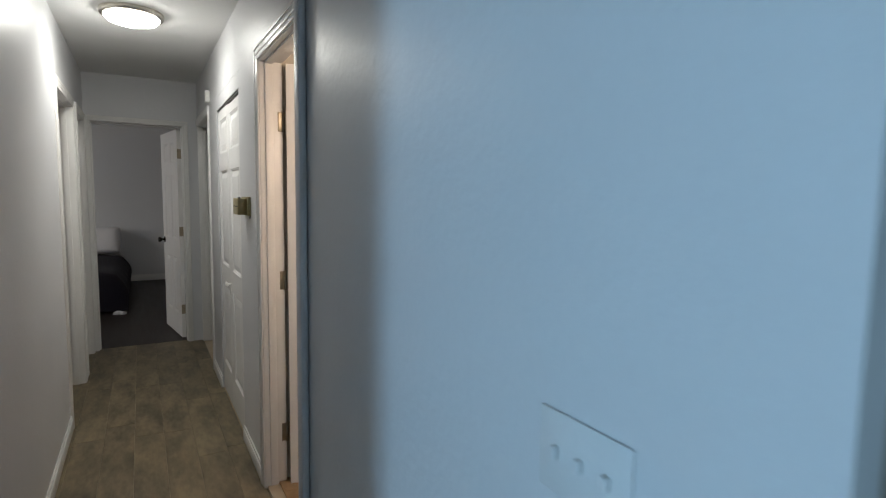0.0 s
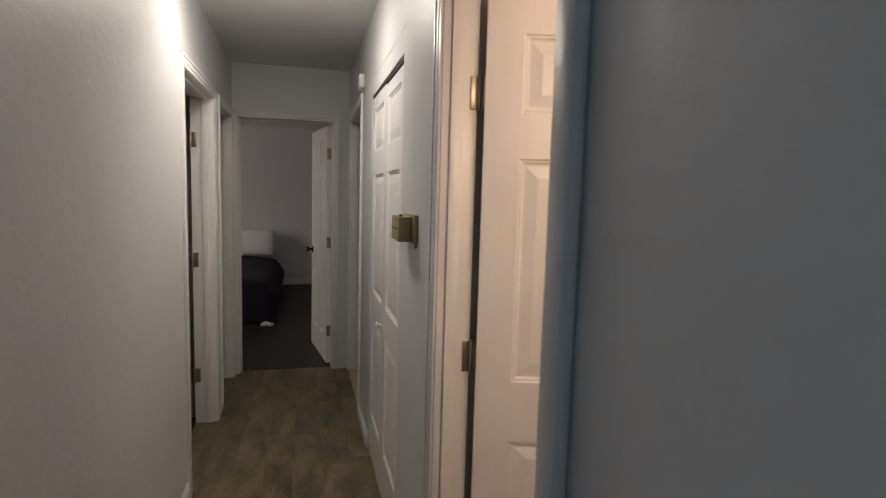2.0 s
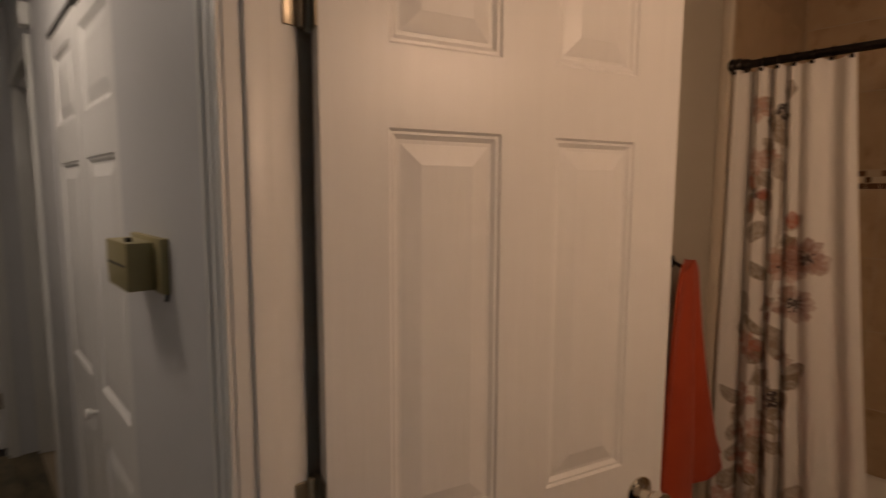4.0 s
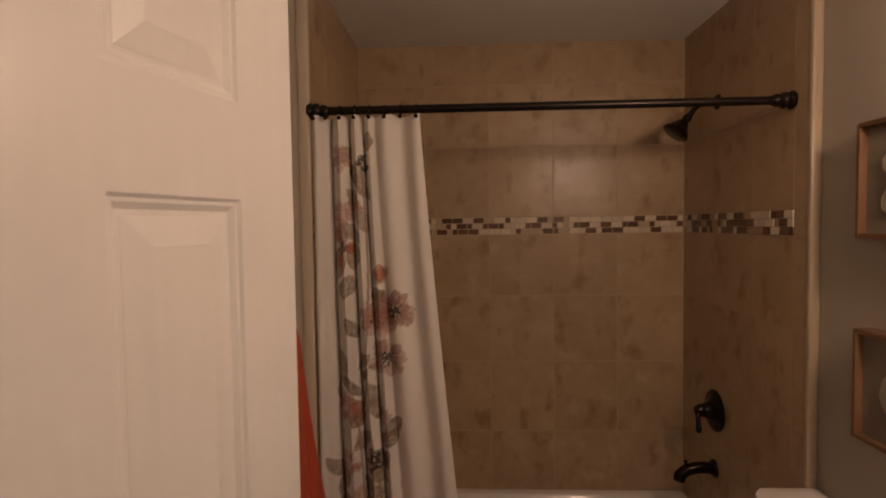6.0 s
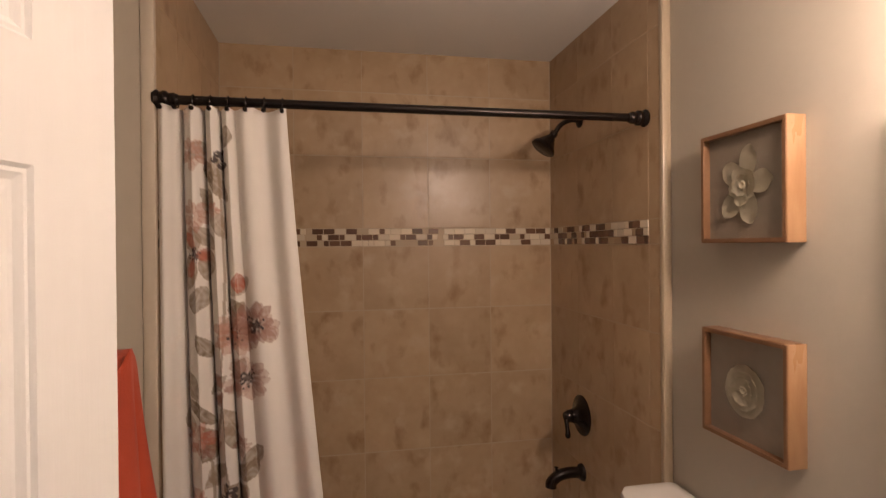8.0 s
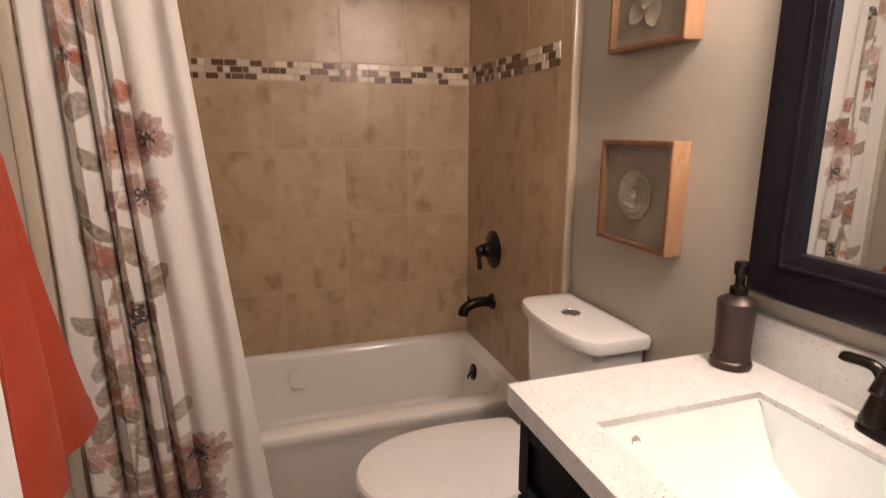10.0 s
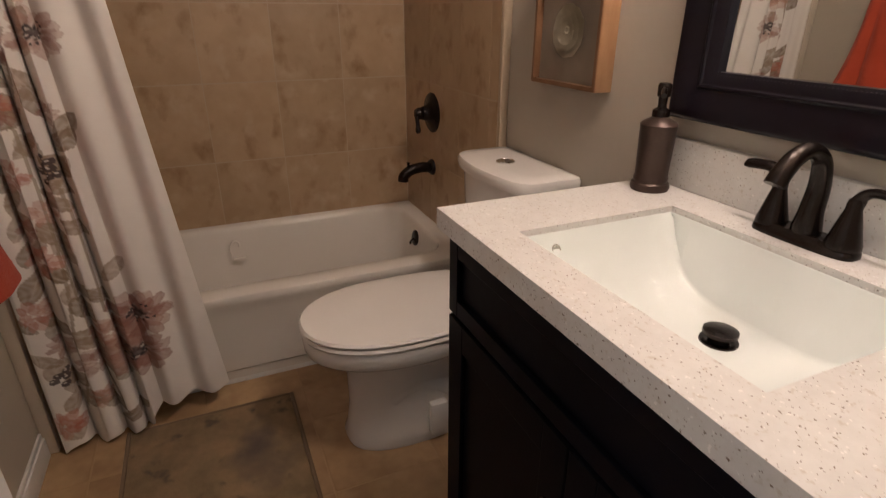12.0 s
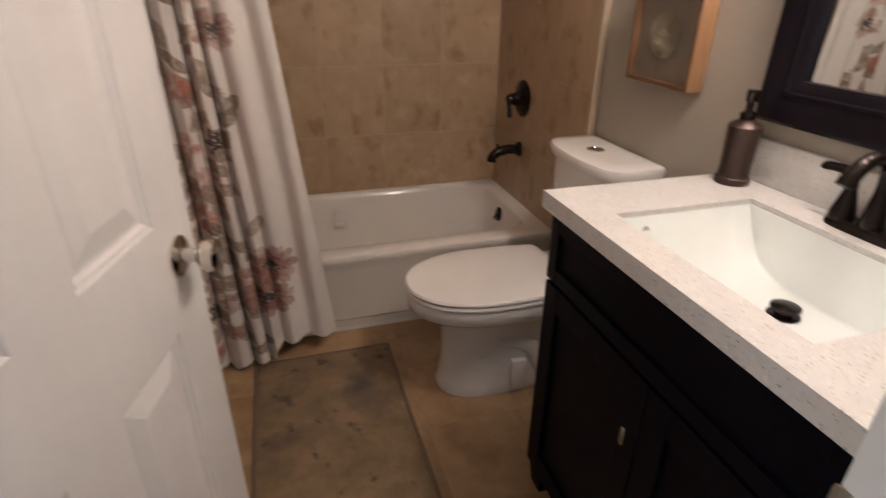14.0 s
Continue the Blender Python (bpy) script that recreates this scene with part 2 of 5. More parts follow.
def part(name, bm, material, parent=None, label="", smooth=None):
    """Links a bmesh as one mesh object under a thing or a part."""
    me = bpy.data.meshes.new(name)
    if parent is not None and ORIGIN[parent].length:
        bmesh.ops.translate(bm, vec=-ORIGIN[parent], verts=bm.verts)
    bmesh.ops.recalc_face_normals(bm, faces=bm.faces)
    if smooth is not None:
        for f in bm.faces:
            f.smooth = True
        for e in bm.edges:
            if len(e.link_faces) == 2 and e.calc_face_angle(0) > radians(smooth):
                e.smooth = False
    bm.to_mesh(me)
    bm.free()
    me.materials.append(material)
    ob = new(name, me)
    if parent is not None:
        ob.parent = parent
        ORIGIN[ob] = ORIGIN[parent]
    if label:
        ob["label"] = label
    return ob


def structure(name, bm, material, label, smooth=None):
    ob = part(name, bm, material, None, "", smooth)
    ORIGIN[ob] = Vector((0, 0, 0))
    return tagged(ob, label, name.split("_")[0], "", "structure")


def box(bm, x0, x1, y0, y1, z0, z1, bevel=0.0, seg=2):
    r = bmesh.ops.create_cube(bm, size=1)["verts"]
    for v in r:
        v.co = Vector(((x0 + x1) / 2 + v.co.x * (x1 - x0), (y0 + y1) / 2 + v.co.y * (y1 - y0), (z0 + z1) / 2 + v.co.z * (z1 - z0)))
    if bevel:
        es = {e for v in r for e in v.link_edges}
        bmesh.ops.bevel(bm, geom=list(es), offset=bevel, segments=seg, affect="EDGES", profile=0.5)
    return bm


def boxes(*items, bevel=0.0):
    bm = bmesh.new()
    for it in items:
        box(bm, *it, bevel=bevel)
    return bm


def loft(bm, rings, cap=True, closed=True):
    """Joins rings of equal count."""
    vs = [[bm.verts.new(p) for p in r] for r in rings]
    n = len(vs[0])
    for a, b in zip(vs, vs[1:]):
        for i in range(n if closed else n - 1):
            j = (i + 1) % n
            bm.faces.new((a[i], a[j], b[j], b[i]))
    if cap:
        bm.faces.new(list(reversed(vs[0])))
        bm.faces.new(vs[-1])
    return bm


def lathe(bm, profile, origin, axis=(0, 0, 1), seg=28):
    """Turns (radius, height) pairs round an axis."""
    q = Vector((0, 0, 1)).rotation_difference(Vector(axis).normalized()).to_matrix()
    rings = [[Vector(origin) + q @ Vector((max(r, 1e-4) * math.cos(6.28318 * i / seg), max(r, 1e-4) * math.sin(6.28318 * i / seg), h)) for i in range(seg)] for r, h in profile]
    return loft(bm, rings)


def tube(bm, pts, radii, seg=14, flat=1.0):
    """A tube along points; flat squashes it crosswise."""
    pts = [Vector(p) for p in pts]
    if not isinstance(radii, (list, tuple)):
        radii = [radii] * len(pts)
    rings = []
    side = None
    for i, p in enumerate(pts):
        d = (pts[min(i + 1, len(pts) - 1)] - pts[max(i - 1, 0)]).normalized()
        if side is None:
            side = d.orthogonal().normalized()
        side = (side - d * side.dot(d)).normalized()
        up = d.cross(side)
        rings.append([p + radii[i] * (side * math.cos(6.28318 * k / seg) + up * math.sin(6.28318 * k / seg) * flat) for k in range(seg)])
    return loft(bm, rings)


def curve_points(ctrl, n=24):
    """A smooth line through control points."""
    c = [Vector(p) for p in ctrl]
    c = [c[0] * 2 - c[1], *c, c[-1] * 2 - c[-2]]
    out = []
    seg = len(c) - 3
    for k in range(n + 1):
        u = k / n * seg
        i = min(int(u), seg - 1)
        t = u - i
        p0, p1, p2, p3 = c[i:i + 4]
        out.append(0.5 * (2 * p1 + (p2 - p0) * t + (2 * p0 - 5 * p1 + 4 * p2 - p3) * t * t + (3 * p1 - p0 - 3 * p2 + p3) * t ** 3))
    return out


def oval(cx, cy, rx, ry, z, n=36, power=2.0, front=1.0):
    """A ring at height z; power above 2 squares it, front stretches the +y half."""
    out = []
    for i in range(n):
        a = 6.28318 * i / n
        c, s = math.cos(a), math.sin(a)
        x = abs(c) ** (2 / power) * (1 if c >= 0 else -1) * rx
        y = abs(s) ** (2 / power) * (1 if s >= 0 else -1) * ry
        out.append(Vector((cx + x, cy + (y * front if y > 0 else y), z)))
    return out


def wall(name, along, f0, f1, a0, a1, z0, z1, openings, material, label):
    """A straight wall with openings (a0, a1, z0, z1) that go through it."""
    bm = bmesh.new()

    def put(s0, s1, h0, h1):
        if s1 - s0 > 1e-4 and h1 - h0 > 1e-4:
            box(bm, *((f0, f1, s0, s1) if along == "y" else (s0, s1, f0, f1)), h0, h1)
    at = a0
    for o0, o1, h0, h1 in sorted(openings):
        put(at, o0, z0, z1)
        put(o0, o1, h1, z1)
        put(o0, o1, z0, h0)
        at = o1
    put(at, a1, z0, z1)
    return structure(name, bm, material, label)

# ---- large structure ----
RX, LX, END = 0.0, -0.895, 5.635
HC, BC = 2.44, 2.318
wall("wall_right_near", "y", RX, 0.050, 0.22, 1.865, 0, HC, [], M_wall, "grey painted hall wall with orange peel texture")
wall("wall_right", "y", RX, 0.09, 1.865, END + 0.12, 0, HC, [(1.865, 2.615, 0, 2.035), (3.21, 4.16, 0, 2.0), (4.68, 5.60, 0, 2.05)], M_wall, "grey painted hall wall with orange peel texture")
wall("wall_left", "y", LX - 0.12, LX, 0.66, END + 0.12, 0, HC, [(3.86, 4.72, 0, 2.03), (4.96, 5.56, 0, 2.03)], M_wall, "grey painted hall wall with two doorways")
wall("wall_end", "x", END, END + 0.12, LX, RX, 0, HC, [(-0.865, -0.115, 0, 2.045)], M_wall, "grey painted wall at the hall end")
structure("ceiling_hall", boxes((LX - 0.12, 0.12, 0.66, END + 0.12, HC, HC + 0.1)), M_ceil, "white painted hall ceiling")
structure("ceiling_living", boxes((-5.7, 2.6, -3.6, 0.66, HC, HC + 0.1)), M_ceil, "white painted living room ceiling")
structure("floor_base", boxes((-5.7, 2.6, -3.6, END + 0.06, -0.12, -0.006)), M_grout, "bare subfloor under the planks")
# living room behind the walker
wall("wall_living_window", "y", -5.7, -5.58, -3.6, 0.87, 0, HC, [(-2.5, -1.55, 0.15, 2.35)], M_wall, "grey painted wall with a tall window")
wall("wall_living_back", "x", -3.72, -3.6, -5.7, 2.6, 0, HC, [], M_wall, "plain grey painted wall")
wall("wall_living_side", "y", 2.6, 2.72, -3.6, 0.87, 0, HC, [], M_bathwall, "plain beige painted wall")
wall("wall_living_front", "x", 0.66, 0.78, -5.58, LX - 0.12, 0, HC, [], M_wall, "grey painted wall beside the hall")
wall("wall_kitchen_front", "x", 0.66, 0.78, 0.050, 2.6, 0, HC, [], M_bathwall, "plain beige painted wall")
win = thing("window_1", (-5.64, -2.02, 0.15), "tall white framed window letting in cool daylight", "window", "", "structure")
part("window_frame", boxes((-5.69, -5.6, -2.5, -2.44, 0.15, 2.35), (-5.69, -5.6, -1.61, -1.55, 0.15, 2.35), (-5.69, -5.6, -2.44, -1.61, 0.15, 0.22), (-5.69, -5.6, -2.44, -1.61, 2.28, 2.35), bevel=0.006), M_trim, win)
part("pane", boxes((-5.665, -5.66, -2.44, -1.61, 0.22, 2.28)), M_pane, win, "bright daylit pane")
# rooms off the hall
for nm, y0, y1 in (("first", 3.4, 4.84), ("second", 4.84, 5.75)):
    wall("wall_side_room_" + nm, "y", -2.6, -2.5, y0, y1, 0, HC, [], M_wall, "plain grey painted wall")
wall("wall_side_near", "x", 3.3, 3.4, -2.6, LX - 0.12, 0, HC, [], M_wall, "plain grey painted wall")
wall("wall_side_mid", "x", 4.80, 4.88, -2.6, LX - 0.12, 0, HC, [], M_wall, "plain grey painted wall")
wall("wall_side_far", "x", END + 0.12, END + 0.2, -2.6, -1.9, 0, HC, [], M_wall, "plain grey painted wall")
structure("ceiling_side", boxes((-2.6, LX - 0.12, 3.3, END + 0.12, HC, HC + 0.1)), M_ceil, "white painted ceiling")
wall("wall_linen_back", "y", 1.3, 1.4, 4.3, 5.75, 0, HC, [], M_wall, "plain grey painted wall")
wall("wall_linen_near", "x", 4.28, 4.4, 0.09, 1.4, 0, HC, [], M_wall, "plain grey painted wall")
wall("wall_linen_far", "x", END, END + 0.12, 0.09, 1.4, 0, HC, [], M_wall, "plain grey painted wall")
structure("ceiling_linen", boxes((0.09, 1.4, 4.28, 5.75, HC, HC + 0.1)), M_ceil, "white painted ceiling")
wall("wall_closet_back", "y", 0.72, 0.8, 2.9, 4.28, 0, HC, [], M_dark, "dark closet back wall")
structure("ceiling_closet", boxes((0.09, 0.8, 2.74, 4.28, 2.06, 2.12)), M_dark, "dark closet ceiling")
# bedroom
BY = 9.9
wall("wall_bedroom_back", "x", BY, BY + 0.12, -4.2, 1.7, 0, HC, [], M_wall, "grey painted bedroom wall")
wall("wall_bedroom_left", "y", -4.3, -4.2, END + 0.12, BY, 0, HC, [(7.0, 8.2, 0.9, 2.1)], M_wall, "grey painted bedroom wall")
wall("wall_bedroom_right", "y", 1.6, 1.7, END + 0.12, BY, 0, HC, [], M_wall, "grey painted bedroom wall")
wall("wall_bedroom_front", "x", END + 0.12, END + 0.2, 0.0, 1.6, 0, HC, [], M_wall, "grey painted bedroom wall")
wall("wall_bedroom_front_left", "x", END + 0.12, END + 0.2, -4.2, LX - 0.0, 0, HC, [], M_wall, "grey painted bedroom wall")
structure("ceiling_bedroom", boxes((-4.3, 1.7, END + 0.12, BY + 0.1, HC, HC + 0.1)), M_ceil, "white painted bedroom ceiling")
structure("floor_bedroom", boxes((-4.3, 1.7, END + 0.06, BY + 0.1, -0.1, 0.0)), M_darkfloor, "dark stained bedroom floor")
win = thing("window_2", (-4.25, 7.6, 0.9), "white framed bedroom window", "window", "", "structure")
part("window_frame", boxes((-4.29, -4.2, 7.0, 7.06, 0.9, 2.1), (-4.29, -4.2, 8.14, 8.2, 0.9, 2.1), (-4.29, -4.2, 7.06, 8.14, 0.9, 0.97), (-4.29, -4.2, 7.06, 8.14, 2.03, 2.1), bevel=0.006), M_trim, win)
part("pane", boxes((-4.265, -4.26, 7.06, 8.14, 0.97, 2.03)), M_pane, win, "daylit pane")
# bathroom shell
wall("wall_bath_right", "x", 1.055, 1.175, 0.050, 2.5, 0, BC + 0.1, [], M_bathwall, "warm greige bathroom wall")
wall("wall_bath_left", "x", 2.62, 2.74, 0.09, 2.5, 0, BC + 0.1, [], M_bathwall, "warm greige bathroom wall")
wall("wall_bath_back", "y", 2.3664, 2.5, 1.175, 2.62, 0, BC + 0.1, [], M_grout, "mortar bed behind the shower tiles")
wall("wall_bath_door_lining", "y", 0.050, 0.054, 1.175, 1.865, 0, BC, [], M_bathwall, "warm greige bathroom wall beside the door")
structure("ceiling_bath", boxes((0.052, 2.5, 1.055, 2.74, BC, BC + 0.1)), M_ceil, "white painted bathroom ceiling")
structure("wall_tile_bed_right", boxes((1.53, 2.3668, 1.175, 1.2033, 0.0, BC)), M_grout, "mortar bed behind the shower tiles")
structure("wall_tile_bed_left", boxes((1.60, 2.3668, 2.5947, 2.62, 0.0, BC)), M_grout, "mortar bed behind the shower tiles")
structure("trim_tile_edge", boxes((1.511, 1.532, 1.175, 1.206, 0.02, BC), bevel=0.008), M_bull, "pale glazed bullnose tile edge", 40)
structure("trim_tile_edge_far", boxes((1.578, 1.602, 2.586, 2.62, 0.02, BC), bevel=0.006), M_cream, "cream glazed bullnose tile edge", 40)
structure("floor_bath_bed", boxes((0.06, 2.376, 1.175, 2.62, -0.006, 0.0204)), M_floorgrout, "brown grout bed under the floor tiles")


# ---- trim ----
def casing(name, along, face, out, a0, a1, top, w=0.062, legs=(True, True), label="white moulded door casing"):
    """Door casing of two stepped boards round an opening; out is the side it stands proud of."""
    bm = bmesh.new()

    def put(s0, s1, h0, h1, t):
        f = sorted((face, face + out * t))
        box(bm, *((*f, s0, s1) if along == "y" else (s0, s1, *f)), h0, h1, bevel=0.0015)
    for k, leg in enumerate(legs):
        if leg:
            i, d = (a0, -1) if k == 0 else (a1, 1)
            for p, q, t in ((0.0, 0.35, 0.011), (0.35, 0.75, 0.0125), (0.75, 1.0, 0.0155)):
                put(*sorted((i + d * p * w, i + d * q * w)), 0.0, top + w * (0.0 if not leg else p), t)
    l, r = a0 - (w if legs[0] else 0), a1 + (w if legs[1] else 0)
    for p, q, t in ((0.0, 0.35, 0.0115), (0.35, 0.75, 0.0130), (0.75, 1.0, 0.0160)):
        put(l + w * (1 - q if legs[0] else 0), r - w * (1 - q if legs[1] else 0), top + p * w, top + q * w, t)
    return structure(name, bm, M_trim, label, 40)


def jamb(name, along, f0, f1, a0, a1, top, t=0.015, stop=0.5, near=None):
    """Jamb boards lining an opening, with a door stop."""
    bm = bmesh.new()

    def put(s0, s1, g0, g1, h0, h1):
        box(bm, *((g0, g1, s0, s1) if along == "y" else (s0, s1, g0, g1)), h0, h1, bevel=0.002)
    put(a0, a0 + t, f0, near or f1, 0, top)
    put(a1 - t, a1, f0, f1, 0, top)
    put(a0, a1, f0, f1, top - t, top)
    if stop:
        s = f0 + (f1 - f0) * stop
        if not near:
            put(a0 + t, a0 + t + 0.01, s - 0.017, s + 0.017, 0, top - t)
        put(a1 - t - 0.01, a1 - t, s - 0.017, s + 0.017, 0, top - t)
        put(a0 + t + 0.01, a1 - t - 0.01, s - 0.017, s + 0.017, top - t - 0.01, top - t)
    return structure(name, bm, M_trim, "white painted door jamb with a stop", 40)


jamb("trim_bath_jamb", "y", -0.004, 0.098, 1.865, 2.615, 2.035, stop=0.40, near=0.056)
casing("trim_bath_casing", "y", RX, -1, 1.875, 2.605, 2.025, legs=(False, True))
structure("trim_bath_near_casing", boxes((RX - 0.031, RX - 0.0005, 1.812, 1.8745, 0.0, 2.089), bevel=0.0148), M_wall, "smooth grey rounded wall corner beside the doorway", 40)
jamb("trim_end_jamb", "x", END - 0.004, END + 0.124, -0.865, -0.115, 2.045, stop=0.4)
casing("trim_end_casing", "x", END, -1, -0.852, -0.128, 2.032, w=0.045)
jamb("trim_left_jamb", "y", LX - 0.124, LX + 0.004, 3.86, 4.72, 2.03, stop=0.6)
casing("trim_left_casing", "y", LX, 1, 3.87, 4.71, 2.02, w=0.06)
jamb("trim_left_far_jamb", "y", LX - 0.124, LX + 0.004, 4.96, 5.56, 2.03, stop=0.6)
casing("trim_left_far_casing", "y", LX, 1, 4.97, 5.555, 2.02, w=0.06)
jamb("trim_linen_jamb", "y", -0.004, 0.094, 4.68, 5.60, 2.05, stop=0.6)
casing("trim_linen_casing", "y", RX, -1, 4.69, 5.59, 2.04, w=0.06, legs=(True, False))


def baseboard(name, along, face, out, a0, a1, h=0.085, t=0.012, z=0.0):
    bm = bmesh.new()
    for h0, h1, d in ((0, h * 0.8, t), (h * 0.8, h, t * 0.6)):
        f = sorted((face, face + out * d))
        box(bm, *((*f, a0, a1) if along == "y" else (a0, a1, *f)), z + h0, z + h1, bevel=0.002)
    return structure(name, bm, M_trim, "white painted baseboard", 40)


baseboard("baseboard_left_near", "y", LX, 1, 0.66, 3.808)
baseboard("baseboard_left_mid", "y", LX, 1, 4.772, 4.908)
baseboard("baseboard_right_near", "y", RX, -1, 0.22, 1.812)
baseboard("baseboard_right_mid", "y", RX, -1, 2.668, 3.21)
baseboard("baseboard_right_far", "y", RX, -1, 4.16, 4.628)
baseboard("baseboard_bedroom", "x", BY, -1, -4.2, 1.6, h=0.1)
baseboard("baseboard_bath_left", "x", 2.62, -1, 0.13, 1.577, z=0.019)
baseboard("baseboard_bath_right", "x", 1.175, 1, 0.90, 1.504, z=0.012)
structure("trim_tub_foot", boxes((1.715, 1.735, 1.205, 2.593, 0.012, 0.045), bevel=0.006), M_trim, "white trim strip along the tub foot", 40)
structure("trim_threshold", boxes((0.004, 0.062, 1.88, 2.60, -0.006, 0.014), bevel=0.004), M_bull, "tan stone door threshold", 40)


# ---- doors ----
ROWS = ((0.22, 0.78), (0.96, 1.59), (1.70, 1.90))


def frame_face(bm, w, h, y, into, cols, rows):
    """One face of a panel door: flat stiles and rails with moulded recesses."""
    xs = sorted({0.0, w, *[c for p in cols for c in p]})
    zs = sorted({0.0, h, *[r for p in rows for r in p]})
    for xa, xb in zip(xs, xs[1:]):
        for za, zb in zip(zs, zs[1:]):
            if (xa, xb) in cols and (za, zb) in rows:
                rings = [[Vector((xa + i, y + into * d, za + i)), Vector((xb - i, y + into * d, za + i)), Vector((xb - i, y + into * d, zb - i)), Vector((xa + i, y + into * d, zb - i))] for i, d in ((0, 0), (0.004, 0.004), (0.008, 0.004), (0.015, 0.009), (0.021, 0.009))]
                loft(bm, rings, cap=False)
                bm.faces.new([bm.verts.new(p) for p in rings[-1]])
            else:
                bm.faces.new([bm.verts.new(p) for p in ((xa, y, za), (xb, y, za), (xb, y, zb), (xa, y, zb))])


def panel_door(name, m, w, h, cols, rows, label, t=0.035, knob=None, knob_mat=None, hinges=(), hinge_mat=None, knob_r=0.027):
    """A moulded panel door; its hinge edge is at its own x = 0 and its faces at y = 0 and y = t."""
    d = thing(name, (0, 0, 0), label, "door", "", "structure", m=m)
    bm = bmesh.new()
    frame_face(bm, w, h, 0.0, 1, cols, rows)
    frame_face(bm, w, h, t, -1, cols, rows)
    for a, b in (((0, 0), (w, 0)), ((w, 0), (w, h)), ((w, h), (0, h)), ((0, h), (0, 0))):
        bm.faces.new([bm.verts.new(p) for p in ((a[0], 0, a[1]), (b[0], 0, b[1]), (b[0], t, b[1]), (a[0], t, a[1]))])
    bmesh.ops.remove_doubles(bm, verts=bm.verts, dist=1e-5)
    leaf = part("door_leaf", bm, M_door, d)
    for c in cols:
        for r in rows:
            for y, s in ((0.009, -1), (t - 0.009, 1)):
                bm = bmesh.new()
                rings = []
                for i, e in ((0.021, -0.002), (0.021, 0.0005), (0.052, 0.0075), (0.056, 0.0075)):
                    rings.append([Vector((c[0] + i, y + s * e, r[0] + i)), Vector((c[1] - i, y + s * e, r[0] + i)), Vector((c[1] - i, y + s * e, r[1] - i)), Vector((c[0] + i, y + s * e, r[1] - i))])
                part("panel", loft(bm, rings), M_door, leaf)
    if knob:
        for y, s in ((0.0, -1), (t, 1)):
            bm = bmesh.new()
            lathe(bm, [(0.0, 0), (0.032, 0.0), (0.032, 0.004), (0.026, 0.008), (0.012, 0.011), (0.010, 0.030), (knob_r * 0.75, 0.036), (knob_r, 0.048), (knob_r * 0.93, 0.060), (knob_r * 0.55, 0.066), (0, 0.067)], (knob[0], y, knob[1]), (0, s, 0))
            part("door_knob", bm, knob_mat, d, "round metal door knob", 50)
        part("latch_plate", boxes((w - 0.001, w + 0.0015, t / 2 - 0.012, t / 2 + 0.012, knob[1] - 0.028, knob[1] + 0.028), bevel=0.0005), knob_mat, d)
    for z, side in hinges:
        bm = boxes((-0.003, 0.0, 0.002, t, z - 0.045, z + 0.045))
        lathe(bm, [(0, -0.047), (0.006, -0.047), (0.006, 0.047), (0, 0.047)], (-0.004, side, z), seg=10)
        part("hinge", bm, hinge_mat, d, "three-knuckle metal hinge", 50)
    return d


def six(w, stile=0.125, mull=0.105):
    p = (w - 2 * stile - mull) / 2
    return ((stile, stile + p), (stile + p + mull, w - stile))


DW = 0.6935
BATH_HINGE = pose(0.105, 2.5566, 0.022, 0, 0, -15.0)
BROWS = ((0.22, 0.76), (0.935, 1.558), (1.675, 1.885))
bath_leaf = panel_door("door_bath", BATH_HINGE, DW, 1.99, ((0.099, 0.2905), (0.397, 0.582)), BROWS, "white six panel bathroom door standing open", knob=(0.632, 0.868), knob_mat=M_polished, hinges=((1.73, 0.038), (1.0, 0.038), (0.25, 0.038)), hinge_mat=M_hinge)
left_leaf = panel_door("door_left_room", pose(-1.046, 4.700, 0.01, 0, 0, 182), 0.80, 2.0, six(0.80), ROWS, "white six panel door open into a side room", knob=(0.74, 0.92), knob_mat=M_nickel, hinges=((1.78, -0.004), (1.06, -0.004), (0.28, -0.004)), hinge_mat=M_hinge)
panel_door("door_bedroom", pose(-0.137, 5.775, 0.01, 0, 0, 99), 0.71, 2.01, six(0.71), ROWS, "white six panel bedroom door standing open", knob=(0.65, 0.92), knob_mat=M_bronze, hinges=((1.78, -0.004), (1.04, -0.004), (0.28, -0.004)), hinge_mat=M_hinge)
CROWS = ((0.21, 0.78), (0.92, 1.56), (1.68, 1.90))
for k, y1 in enumerate((4.152, 3.682)):
    leaf = panel_door("door_closet", pose(0.006, y1, 0.015, 0, 0, -90), 0.464, 1.955 + 0.012 * (1 - k), ((0.07, 0.394),), CROWS, "white panelled bifold closet door leaf, closed", t=0.03)
    if k == 0:
        bm = bmesh.new()
        lathe(bm, [(0, 0), (0.008, 0), (0.008, 0.012), (0.016, 0.018), (0.018, 0.026), (0.012, 0.032), (0, 0.033)], (0.43, 0, 0.82), (0, -1, 0), 16)
        part("closet_knob", bm, M_trim, leaf, "small white closet knob", 50)
# dark strip added for the shade in the gap above the leaves
structure("trim_closet_track", boxes((0.004, 0.040, 3.2105, 4.1595, 1.984, 1.9995)), M_slot, "dark strip standing in for the shaded gap over the closet door")
structure("trim_closet_crack", boxes((-0.0015, 0.0, 3.18, 4.17, 2.088, 2.092)), M_plate, "thin paint ridge over the closet")



